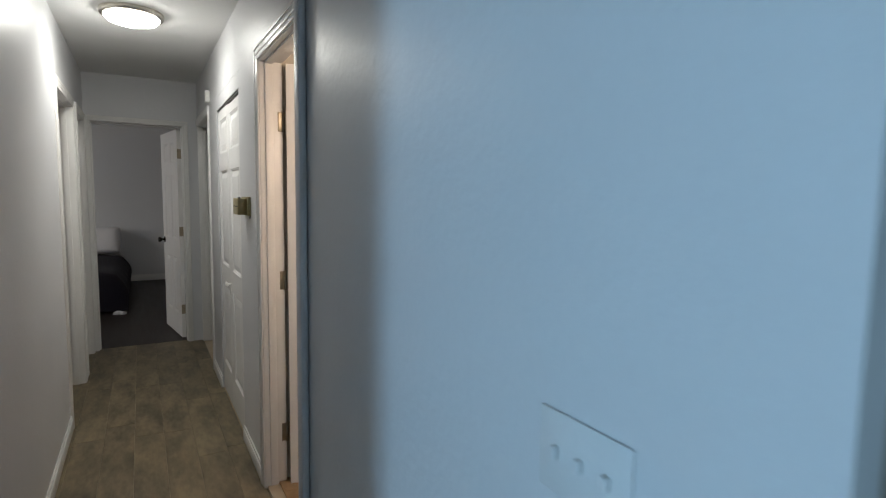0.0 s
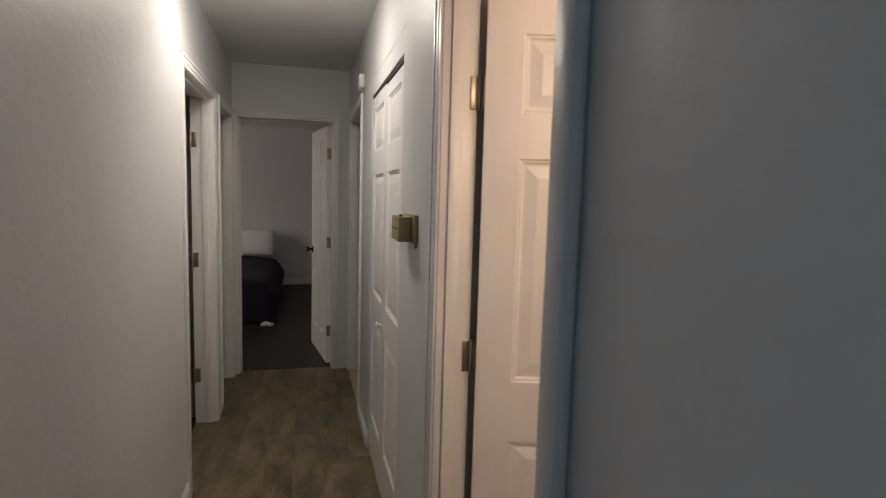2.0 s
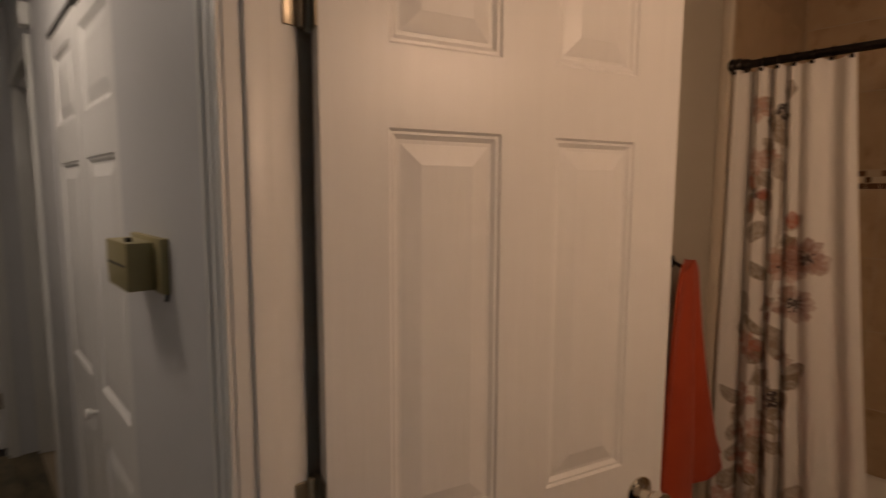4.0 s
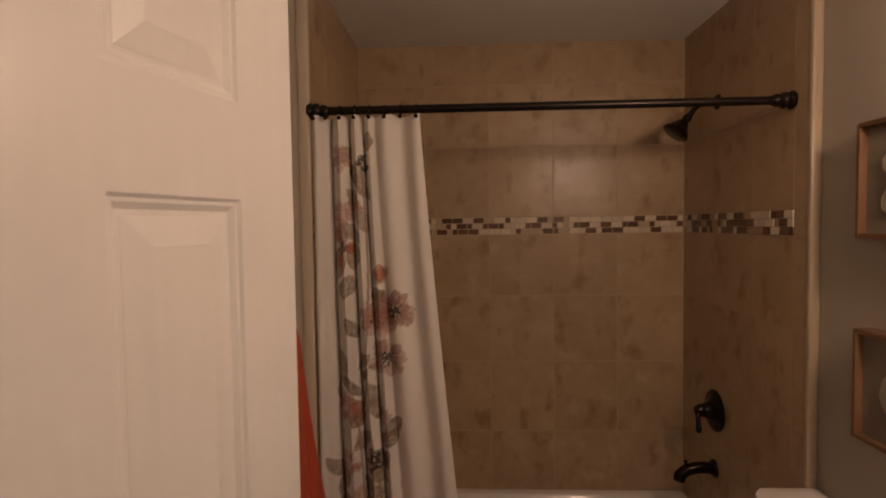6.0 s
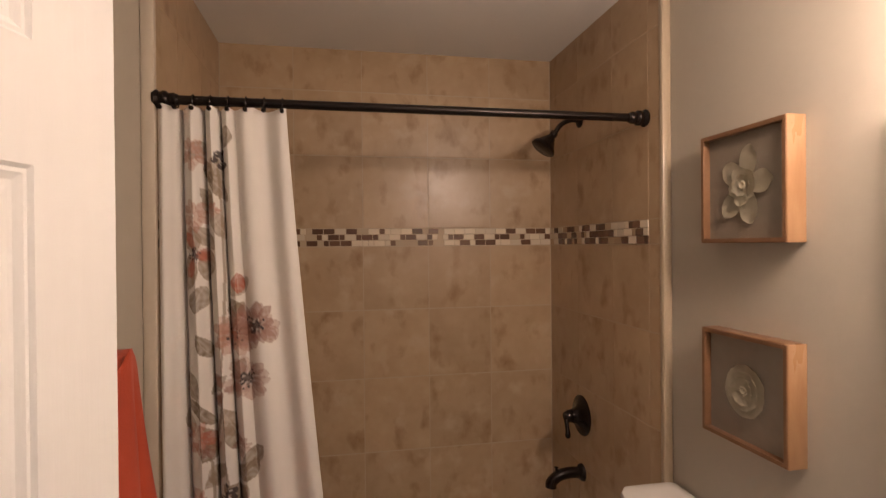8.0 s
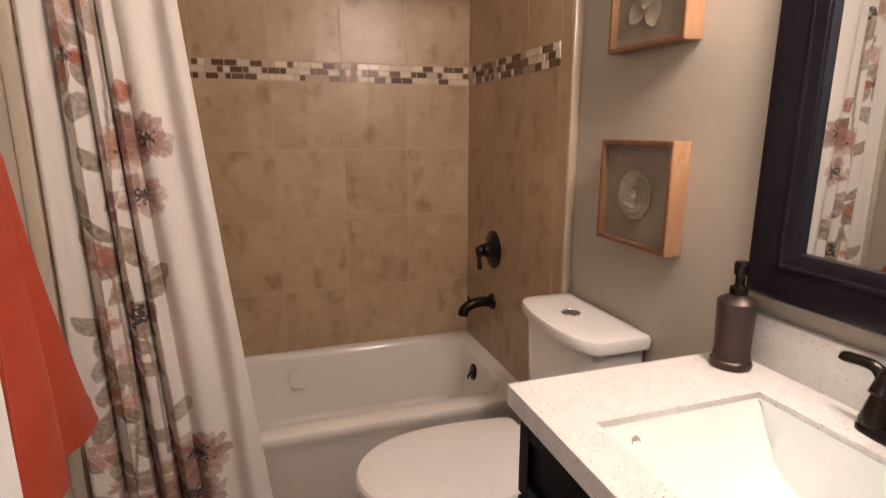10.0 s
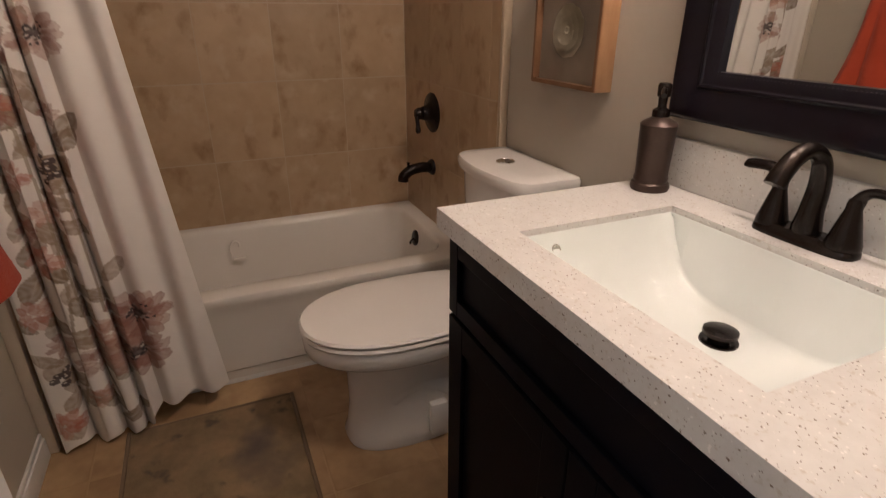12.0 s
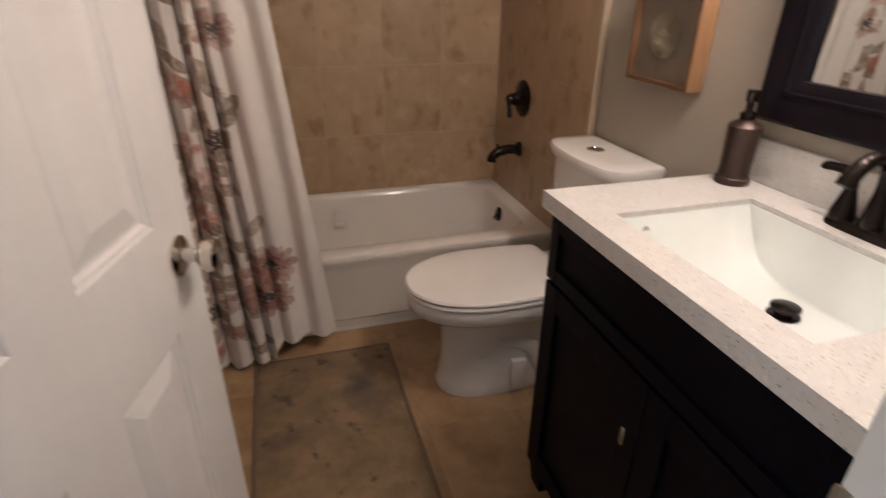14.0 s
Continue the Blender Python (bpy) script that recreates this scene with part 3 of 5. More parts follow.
def hinge_leaf(door, m, x0, x1, y0, y1, z, knuckle):
    """A hinge's flat leaf on the jamb with its pin, in the place's own metres, as part of the door."""
    bm = boxes((x0, x1, y0, y1, z - 0.044, z + 0.044), bevel=0.0006)
    lathe(bm, [(0, -0.046), (0.006, -0.046), (0.006, 0.046), (0.003, 0.049), (0, 0.049)], (knuckle[0], knuckle[1], z), (0, 0, 1), 12)
    bmesh.ops.transform(bm, matrix=m.inverted(), verts=bm.verts)
    part("hinge_leaf", bm, M_hinge, door, "dulled brass hinge leaf", 50)


for z in (0.27, 1.017, 1.756):
    hinge_leaf(bath_leaf, BATH_HINGE, 0.076, 0.096, 2.5965, 2.5995, z, (0.100, 2.594))
for z in (0.31, 1.04, 1.766):
    hinge_leaf(left_leaf, pose(-1.046, 4.700, 0.01, 0, 0, 182), -1.020, -0.985, 4.7015, 4.7045, z, (-1.018, 4.697))

sp = thing("strike_plate", (0.036, 1.88, 0.945), "worn nickel strike plate screwed to the jamb", "strike plate")
bm = bmesh.new()
box(bm, 0.019, 0.052, 1.8802, 1.8822, 0.9565, 0.969, bevel=0.0006)
box(bm, 0.019, 0.052, 1.8802, 1.8822, 0.921, 0.9335, bevel=0.0006)
box(bm, 0.019, 0.0225, 1.8802, 1.8820, 0.9335, 0.9565)
box(bm, 0.037, 0.052, 1.8802, 1.8820, 0.9335, 0.9565)
part("plate", bm, M_strike, sp, "", 40)
bm = bmesh.new()
rows = []
for k in range(9):
    t = k / 8
    half = 0.0235 * math.sqrt(max(0.05, 1 - (t * 0.8) ** 2))
    rows.append([Vector((0.052 + 0.009 * t, 1.8822 - 0.005 * t * t + e, 0.946 + s * half)) for s, e in ((-1, 0), (-0.5, 0), (0, 0), (0.5, 0), (1, 0), (1, -0.0018), (0, -0.0018), (-1, -0.0018))])
loft(bm, rows)
part("lip", bm, M_strike, sp, "", 50)
for z in (0.9268, 0.963):
    bm = bmesh.new()
    part("screw", lathe(bm, [(0, 0), (0.0042, 0), (0.0035, 0.0010), (0, 0.0014)], (0.031, 1.882, z), (0, 1, 0), 10), M_hinge, sp)
part("latch_hole", boxes((0.0225, 0.037, 1.8797, 1.8805, 0.9335, 0.9565)), M_slot, sp)

# ---- bathroom: tub and shower ----
TX0, TX1, TY0, TY1, TZ = 1.673, 2.364, 1.206, 2.592, 0.373
tub = thing("bathtub", (2.0, 1.9, 0.012), "white enamelled alcove bathtub under tiled walls", "bathtub")


def rrect(x0, x1, y0, y1, z, r, n=6):
    out = []
    for cx, cy, a0 in ((x1 - r, y1 - r, 0), (x0 + r, y1 - r, 90), (x0 + r, y0 + r, 180), (x1 - r, y0 + r, 270)):
        for k in range(n + 1):
            a = radians(a0 + 90 * k / n)
            out.append(Vector((cx + r * math.cos(a), cy + r * math.sin(a), z)))
    return out


bm = bmesh.new()
loft(bm, [rrect(TX0 + 0.044, TX1, TY0, TY1, 0.012, 0.004), rrect(TX0 + 0.040, TX1, TY0, TY1, 0.072, 0.004), rrect(TX0 + 0.032, TX1, TY0, TY1, 0.080, 0.004), rrect(TX0 + 0.016, TX1, TY0, TY1, 0.30, 0.004), rrect(TX0 + 0.008, TX1, TY0, TY1, TZ - 0.045, 0.004), rrect(TX0 + 0.002, TX1, TY0, TY1, TZ - 0.03, 0.004),
          rrect(TX0, TX1, TY0, TY1, TZ - 0.012, 0.005), rrect(TX0 + 0.004, TX1, TY0, TY1, TZ - 0.004, 0.006), rrect(TX0 + 0.012, TX1, TY0, TY1, TZ, 0.01), rrect(TX0 + 0.075, TX1 - 0.035, TY0 + 0.06, TY1 - 0.07, TZ + 0.001, 0.09),
          rrect(TX0 + 0.086, TX1 - 0.043, TY0 + 0.068, TY1 - 0.085, TZ - 0.005, 0.09), rrect(TX0 + 0.092, TX1 - 0.05, TY0 + 0.073, TY1 - 0.10, TZ - 0.02, 0.09), rrect(TX0 + 0.115, TX1 - 0.075, TY0 + 0.09, TY1 - 0.17, 0.22, 0.10),
          rrect(TX0 + 0.14, TX1 - 0.10, TY0 + 0.11, TY1 - 0.24, 0.11, 0.11), rrect(TX0 + 0.18, TX1 - 0.14, TY0 + 0.16, TY1 - 0.32, 0.075, 0.10)])
part("tub_shell", bm, M_tub, tub, "", 35)
bm = bmesh.new()
lathe(bm, [(0, -0.02), (0.034, -0.02), (0.034, 0.004), (0.028, 0.008), (0.012, 0.010), (0, 0.010)], (2.06, 1.286, 0.305), (0, 1, 0.18))
ov = part("overflow_plate", bm, M_bronze, tub, "dark bronze overflow plate", 50)
bm = bmesh.new()
tube(bm, curve_points([(2.06, 1.295, 0.303), (2.052, 1.312, 0.296), (2.045, 1.316, 0.285)], 6), 0.004, 8)
part("trip_lever", bm, M_bronze, ov, "", 50)
bm = bmesh.new()
lathe(bm, [(0, 0), (0.028, 0), (0.026, 0.004), (0.012, 0.007), (0, 0.007)], (2.06, 1.46, 0.076))
part("tub_drain", bm, M_bronze, tub, "dark bronze drain", 50)
# soap ledge moulded into the tub's long side
bm = bmesh.new()
tube(bm, curve_points([(2.262, 2.030, 0.268), (2.266, 2.034, 0.300), (2.270, 2.018, 0.326), (2.272, 1.998, 0.318), (2.270, 1.996, 0.300)], 18), [0.003] * 4 + [0.0045] * 11 + [0.0035] * 4, 8)
part("soap_recess_rim", bm, M_tub, tub, "", 50)
part("soap_ledge", boxes((2.243, 2.262, 1.975, 2.028, 0.248, 0.260), bevel=0.005), M_tub, tub, "", 40)

RODX, RODZ = 1.600, 1.886
rod = thing("shower_rod", (RODX, 1.9, RODZ), "dark bronze shower curtain rod between tiled walls", "curtain rod")
bm = bmesh.new()
part("rod", lathe(bm, [(0.0125, 0), (0.0125, 1.384)], (RODX, 1.206, RODZ), (0, 1, 0), 18), M_bronze, rod, "", 50)
for y, s in ((1.2045, 1), (2.5935, -1)):
    bm = bmesh.new()
    lathe(bm, [(0, 0), (0.025, 0), (0.027, 0.006), (0.020, 0.014), (0.023, 0.022), (0.023, 0.030), (0.017, 0.036), (0.019, 0.048), (0.015, 0.056), (0.0128, 0.060)], (RODX, y, RODZ), (0, s, 0), 22)
    part("flange", bm, M_bronze, rod, "turned dark bronze flange", 50)

sh = thing("shower_fixture", (2.06, 1.204, 1.99), "dark bronze shower head on a bent arm", "shower head")
bm = bmesh.new()
part("escutcheon", lathe(bm, [(0, 0), (0.028, 0), (0.026, 0.006), (0.013, 0.012), (0, 0.012)], (2.06, 1.2045, 1.985), (0, 1, 0)), M_bronze, sh, "", 50)
bm = bmesh.new()
part("arm", tube(bm, curve_points([(2.06, 1.206, 1.985), (2.06, 1.245, 1.985), (2.06, 1.285, 1.965), (2.06, 1.312, 1.925)], 16), 0.0095), M_bronze, sh, "", 50)
bm = bmesh.new()
part("head", lathe(bm, [(0, 0), (0.014, 0), (0.016, 0.012), (0.013, 0.018), (0.022, 0.034), (0.039, 0.062), (0.049, 0.074), (0.050, 0.082), (0.045, 0.085), (0, 0.085)], (2.06, 1.308, 1.936), (0, 0.62, -0.78)), M_bronze, sh, "", 50)

vl = thing("shower_valve", (2.06, 1.204, 0.83), "dark bronze shower valve with a lever handle", "shower valve")
bm = bmesh.new()
part("escutcheon", lathe(bm, [(0, 0), (0.078, 0), (0.078, 0.004), (0.070, 0.010), (0.045, 0.014), (0.030, 0.030), (0.026, 0.045), (0, 0.047)], (2.06, 1.2045, 0.835), (0, 1, 0), 36), M_bronze, vl, "", 50)
bm = bmesh.new()
lathe(bm, [(0, 0), (0.022, 0), (0.024, 0.012), (0.016, 0.028), (0, 0.030)], (2.06, 1.250, 0.835), (0, 1, 0))
tube(bm, curve_points([(2.06, 1.265, 0.835), (2.045, 1.275, 0.815), (2.025, 1.280, 0.790), (2.018, 1.282, 0.765)], 12), [0.012, 0.012, 0.011, 0.010, 0.009, 0.008, 0.008, 0.008, 0.009, 0.010, 0.011, 0.010, 0.006], 10)
part("lever", bm, M_bronze, vl, "", 50)

spt = thing("tub_spout", (2.06, 1.204, 0.60), "dark bronze tub spout with diverter", "tub spout")
bm = bmesh.new()
lathe(bm, [(0, 0), (0.034, 0), (0.032, 0.008), (0.024, 0.016), (0, 0.016)], (2.06, 1.2045, 0.612), (0, 1, 0))
tube(bm, curve_points([(2.06, 1.212, 0.612), (2.06, 1.26, 0.615), (2.06, 1.305, 0.606), (2.06, 1.332, 0.585), (2.06, 1.336, 0.565)], 18), 0.0215)
part("spout", bm, M_bronze, spt, "", 50)
bm = bmesh.new()
part("diverter", lathe(bm, [(0, 0), (0.005, 0), (0.005, 0.014), (0.009, 0.018), (0, 0.022)], (2.06, 1.312, 0.622)), M_bronze, spt, "", 50)

# ---- shower curtain with its floral print ----
cur = thing("shower_curtain", (1.6, 2.4, 0.06), "white shower curtain with printed rust flowers, drawn aside", "shower curtain")
NU, NV = 260, 500
U, V = np.meshgrid(np.linspace(0, 1, NU), np.linspace(0, 1, NV))
sm = lambda e0, e1, x: np.clip((x - e0) / (e1 - e0), 0, 1) ** 2 * (3 - 2 * np.clip((x - e0) / (e1 - e0), 0, 1))
ytop = 2.583 - 0.318 * U
ybot = 2.572 - 0.464 * U
drop = V ** 1.15
Y = ytop * (1 - drop) + ybot * drop
PH = np.interp(U, (0, 0.18, 0.35, 0.475, 0.60, 1.0), (-0.2, 0.5, 1.5, 2.5, 3.5, 5.0))
dense = 1 - sm(0.46, 0.66, U)
amp = (0.021 + 0.005 * V) * dense + (0.014 - 0.004 * V + 0.012 * V * V) * (1 - dense)
wob = 0.25 * np.sin(3.1 * V + 5 * U) + 0.5 * np.sin(6.2 * V * (0.3 + U)) * 0.3
crease = np.mod(PH + wob * 0.22, 1.0) - 0.5
pleat = 2.0 * np.exp(-(crease / 0.15) ** 2) - 0.55 - 0.25 * np.cos(2 * 6.28318 * crease)
soft_wave = np.sin(6.28318 * (PH + wob * 0.35))
X = RODX - 0.002 + V ** 1.6 * (0.036 - 0.062 * (1 - 0.62 * sm(0.55, 1.0, U))) + amp * (pleat * dense + soft_wave * (1 - dense))
X += 0.004 * dense * np.sin(2 * 6.28318 * PH + 2.0) * V
Y = Y + 0.004 * np.sin(6.28318 * PH * 2 + 1.0) * dense * (0.4 + V)
hem = 0.036 + 0.070 * sm(0.46, 0.60, U) - 0.012 * sm(0.7, 1.0, U) + 0.010 * np.sin(6.28318 * PH) * dense
Z = (RODZ - 0.014 - 0.008 * np.abs(np.sin(3.14159 * PH))) * (1 - V) + hem * V
A = U * 0.38  # across the cloth, metres

rng = np.random.RandomState(7)
COL = np.ones((NV, NU, 3)) * np.array([0.83, 0.795, 0.755])
grain = 0.5 + 0.5 * np.sin(A * 310 + 3 * np.sin(Z * 90)) * np.sin(Z * 140 + 2 * np.sin(A * 170))


def ink(mask, color):
    k = np.clip(mask, 0, 1)[..., None]
    COL[:] = COL * (1 - k) + np.array(color) * k


def leaf_print(a, z, length, width, turn, color, strength=0.8):
    c, s = math.cos(turn), math.sin(turn)
    p, q = (A - a) * c + (Z - z) * s, -(A - a) * s + (Z - z) * c
    t = np.clip(p / length, 0, 1)
    half = width * np.sin(3.14159 * t) ** 0.8
    m = ((np.abs(q) < half) & (p > 0) & (p < length)) * strength * (0.65 + 0.35 * grain)
    vein = (np.abs(q) < 0.0012) & (p > 0) & (p < length)
    ink(m, color)
    ink(vein * 0.22, (0.75, 0.70, 0.64))


def flower_print(a, z, r, petals, color, heart, strength=0.85, squash=1.0):
    pa, pz = (A - a) / squash, Z - z
    d, ang = np.hypot(pa, pz) / r, np.arctan2(pz, pa)
    pale = tuple(0.55 * c + 0.45 * w for c, w in zip(color, (0.72, 0.54, 0.45)))
    n = petals * 2 + 3
    for k in range(n):
        w = 6.28318 * k / n * 5 + rng.uniform(-0.2, 0.2)
        far, wide = (0.66, rng.uniform(0.20, 0.27)) if k < n * 0.6 else (0.42, rng.uniform(0.16, 0.22))
        p = pa * math.cos(w) + pz * math.sin(w)
        q = -pa * math.sin(w) + pz * math.cos(w)
        notch = 1 + 0.10 * np.sin(q / r * 22 + k)
        e = ((p - r * far) / (r * 0.36 * notch)) ** 2 + (q / (r * wide)) ** 2
        body = np.clip((1 - e) * 5, 0, 1)
        rim = np.clip(1 - np.abs(e - 0.84) * 6, 0, 1)
        mixc = rng.uniform(0, 1)
        tone = tuple(mixc * c + (1 - mixc) * v for c, v in zip(color, pale))
        ink(body * strength * rng.uniform(0.55, 0.95) * (0.75 + 0.25 * grain), tone)
        ink(rim * body * 0.28 * strength, tuple(c * 0.55 for c in color))
    if r > 0.05:
        ink(np.clip((0.62 - d) * 2.2, 0, 1) * (0.30 + 0.30 * np.sin(ang * 11 + 3 * d)), tuple(c * 0.5 for c in color))
        ink(np.clip((0.20 + 0.16 * np.abs(np.sin(ang * 4.5 + r * 90)) - d) * 9, 0, 1) * 0.85, heart)
        for k in range(14):
            w = rng.uniform(0, 6.28)
            f = rng.uniform(0.12, 0.46)
            ink((np.hypot(pa - r * f * math.cos(w), pz - r * f * math.sin(w)) < r * 0.045) * 0.9, (0.03, 0.025, 0.03))
        for k in range(4):
            w = rng.uniform(0, 6.28)
            ink((np.hypot(pa - r * 0.17 * math.cos(w), pz - r * 0.17 * math.sin(w)) < r * 0.05) * 0.7, (0.55, 0.50, 0.45))


def stem_print(a0, z0, a1, z1, bend, color):
    t = np.clip((Z - z0) / (z1 - z0), 0, 1)
    line = a0 + (a1 - a0) * t + bend * np.sin(3.14159 * t)
    ink(((np.abs(A - line) < 0.0022) & (Z > min(z0, z1)) & (Z < max(z0, z1))) * 0.7, color)


def berry_print(a, z, n):
    for k in range(n):
        aa, zz = a + 0.014 * math.cos(k * 2.4) * (0.4 + k * 0.14), z + 0.030 * math.sin(k * 2.4) * (0.4 + k * 0.12)
        ink((np.hypot((A - aa) * 1.2, Z - zz) < 0.009) * 0.9, (0.045, 0.03, 0.032))
        ink((np.hypot((A - aa + 0.002) * 1.2, Z - zz - 0.003) < 0.0025) * 0.8, (0.7, 0.66, 0.6))


TAUPE, OLIVE, RUST, ROSE, DUSK = (0.32, 0.245, 0.175), (0.225, 0.165, 0.105), (0.42, 0.100, 0.050), (0.43, 0.180, 0.120), (0.235, 0.085, 0.058)
for a0, z0, a1, z1, b in ((0.075, 0.15, 0.115, 0.95, 0.02), (0.15, 0.12, 0.135, 0.85, -0.02), (0.125, 0.9, 0.165, 1.75, 0.02), (0.17, 0.45, 0.15, 1.0, 0.01)):
    stem_print(a0, z0, a1, z1, b, OLIVE)
for k in range(88):
    z = 0.08 + 1.72 * (k / 88) + rng.uniform(-0.02, 0.02)
    a = (0.090, 0.135, 0.165, 0.188)[k % 4] + rng.uniform(-0.018, 0.018)
    if z < 0.75 and k % 3 == 0:
        a = 0.04 + rng.uniform(-0.015, 0.02)
    if z > 1.0 and k % 5 < 2:
        continue
    leaf_print(a, z, rng.uniform(0.060, 0.095), rng.uniform(0.014, 0.024), rng.choice([0.9, 1.3, 1.9, 2.3]) + rng.uniform(-0.2, 0.2), TAUPE if rng.rand() < 0.6 else OLIVE, rng.uniform(0.75, 1.0))
for a, z, r, c in ((0.115, 0.99, 0.035, DUSK), (0.12, 0.74, 0.035, ROSE), (0.035, 0.47, 0.045, RUST), (0.065, 0.36, 0.040, DUSK), (0.15, 1.60, 0.022, ROSE), (0.095, 1.745, 0.045, ROSE), (0.096, 1.585, 0.045, ROSE), (0.090, 1.01, 0.045, RUST), (0.085, 0.84, 0.042, RUST), (0.085, 0.615, 0.050, RUST), (0.19, 0.98, 0.030, DUSK), (0.025, 0.12, 0.05, RUST), (0.075, 0.70, 0.035, DUSK), (0.11, 0.19, 0.035, ROSE)):
    flower_print(a, z, r, 5, c, c, 0.8, 0.8)
flower_print(0.096, 1.485, 0.066, 6, RUST, (0.05, 0.035, 0.035), 0.85, 0.55)
flower_print(0.192, 1.275, 0.060, 7, ROSE, ROSE, 0.7)
flower_print(0.246, 1.295, 0.064, 9, DUSK, (0.06, 0.035, 0.03), 0.8)
flower_print(0.156, 1.130, 0.045, 6, DUSK, DUSK, 0.75)
flower_print(0.214, 1.155, 0.060, 8, (0.36, 0.19, 0.155), (0.05, 0.035, 0.03), 0.75)
flower_print(0.168, 0.385, 0.048, 7, ROSE, (0.1, 0.05, 0.04), 0.7)
flower_print(0.122, 0.300, 0.045, 7, DUSK, DUSK, 0.7)
flower_print(0.236, 0.420, 0.076, 10, (0.29, 0.115, 0.085), (0.045, 0.03, 0.03), 0.95)
flower_print(0.210, 0.305, 0.074, 10, (0.27, 0.105, 0.078), (0.04, 0.028, 0.03), 0.95)
leaf_print(0.207, 1.380, 0.055, 0.019, 1.6, RUST, 0.9)
berry_print(0.158, 0.85, 8)
berry_print(0.172, 1.735, 6)
berry_print(0.045, 0.27, 5)
me = bpy.data.meshes.new("curtain_cloth")
idx = np.arange(NU * NV).reshape(NV, NU)
quads = np.stack([idx[:-1, :-1], idx[:-1, 1:], idx[1:, 1:], idx[1:, :-1]], -1).reshape(-1, 4)
me.from_pydata(np.stack([X - 1.6, Y - 2.4, Z - 0.06], -1).reshape(-1, 3).tolist(), [], quads.tolist())
att = me.color_attributes.new("print", "FLOAT_COLOR", "POINT")
att.data.foreach_set("color", np.concatenate([COL, np.ones((NV, NU, 1))], -1).reshape(-1).astype(np.float32))
me.polygons.foreach_set("use_smooth", np.ones(len(quads), bool))
M_cloth = mat("printed curtain cloth", (0.8, 0.76, 0.7), None, 0.85, bump=0.12, bump_scale=500, sheen=0.1)
nt = M_cloth.node_tree
an = nt.nodes.new("ShaderNodeVertexColor")
an.layer_name = "print"
nt.links.new(an.outputs[0], nt.nodes["Principled BSDF"].inputs["Base Color"])
tr = nt.nodes.new("ShaderNodeBsdfTranslucent")
nt.links.new(an.outputs[0], tr.inputs[0])
ms = nt.nodes.new("ShaderNodeMixShader")
ms.inputs[0].default_value = 0.15
nt.links.new(nt.nodes["Principled BSDF"].outputs[0], ms.inputs[1])
nt.links.new(tr.outputs[0], ms.inputs[2])
nt.links.new(ms.outputs[0], nt.nodes["Material Output"].inputs[0])
me.materials.append(M_cloth)
cloth = new("curtain_cloth", me)
cloth.parent = cur
so = cloth.modifiers.new("thickness", "SOLIDIFY")
so.thickness = 0.0012
for k in range(8):
    y = 2.574 - 0.300 * (k / 7) ** 1.1
    bm = bmesh.new()
    ring = [(RODX + 0.0165 * math.cos(a), y, RODZ - 0.003 + 0.0175 * math.sin(a)) for a in [6.28318 * i / 16 for i in range(17)]]
    tube(bm, ring, 0.0022, 6)
    lathe(bm, [(0, 0), (0.006, 0), (0.006, 0.006), (0, 0.006)], (RODX - 0.020, y, RODZ - 0.024), (-1, 0, 0), 10)
    part("curtain_ring", bm, M_bronze, cur, "dark bronze curtain ring", 50)

# ---- toilet ----
TC = 1.312
toi = thing("toilet", (TC, 1.5, 0.02), "white two-piece toilet with closed lid and dual flush", "toilet")


def tank_ring(x0, x1, y0, y1, bow, z, n=14):
    out = [Vector((x0 + 0.01, y0, z)), Vector((x1 - 0.01, y0, z)), Vector((x1, y0 + 0.012, z)), Vector((x1, y1 - 0.05, z))]
    for k in range(n + 1):
        t = k / n
        x = x1 - 0.004 + (x0 + 0.004 - x1 + 0.004) * t
        out.append(Vector((x, y1 - 0.035 + bow * math.sin(3.14159 * t) ** 0.45, z)))
    out += [Vector((x0, y1 - 0.05, z)), Vector((x0, y0 + 0.012, z))]
    return out


bm = bmesh.new()
loft(bm, [tank_ring(TC - 0.165, TC + 0.165, 1.192, 1.345, 0.03, 0.40), tank_ring(TC - 0.17, TC + 0.17, 1.19, 1.352, 0.035, 0.43), tank_ring(TC - 0.183, TC + 0.183, 1.188, 1.36, 0.04, 0.70), tank_ring(TC - 0.186, TC + 0.186, 1.187, 1.362, 0.04, 0.776)])
part("tank", bm, M_china, toi, "", 40)
bm = bmesh.new()
loft(bm, [tank_ring(TC - 0.190, TC + 0.190, 1.184, 1.366, 0.042, 0.774), tank_ring(TC - 0.199, TC + 0.199, 1.180, 1.374, 0.046, 0.779), tank_ring(TC - 0.201, TC + 0.201, 1.178, 1.376, 0.047, 0.800), tank_ring(TC - 0.197, TC + 0.197, 1.181, 1.372, 0.046, 0.810), tank_ring(TC - 0.185, TC + 0.185, 1.188, 1.360, 0.044, 0.8145), tank_ring(TC - 0.15, TC + 0.15, 1.21, 1.33, 0.03, 0.816)])
lid = part("tank_lid", bm, M_china, toi, "", 40)
bm = bmesh.new()
part("flush_button", lathe(bm, [(0, 0), (0.027, 0), (0.027, 0.004), (0.024, 0.006), (0.023, 0.0045), (0, 0.005)], (TC + 0.005, 1.292, 0.8155)), M_chrome, lid, "chrome dual flush button", 50)
bm = bmesh.new()
CY = 1.62
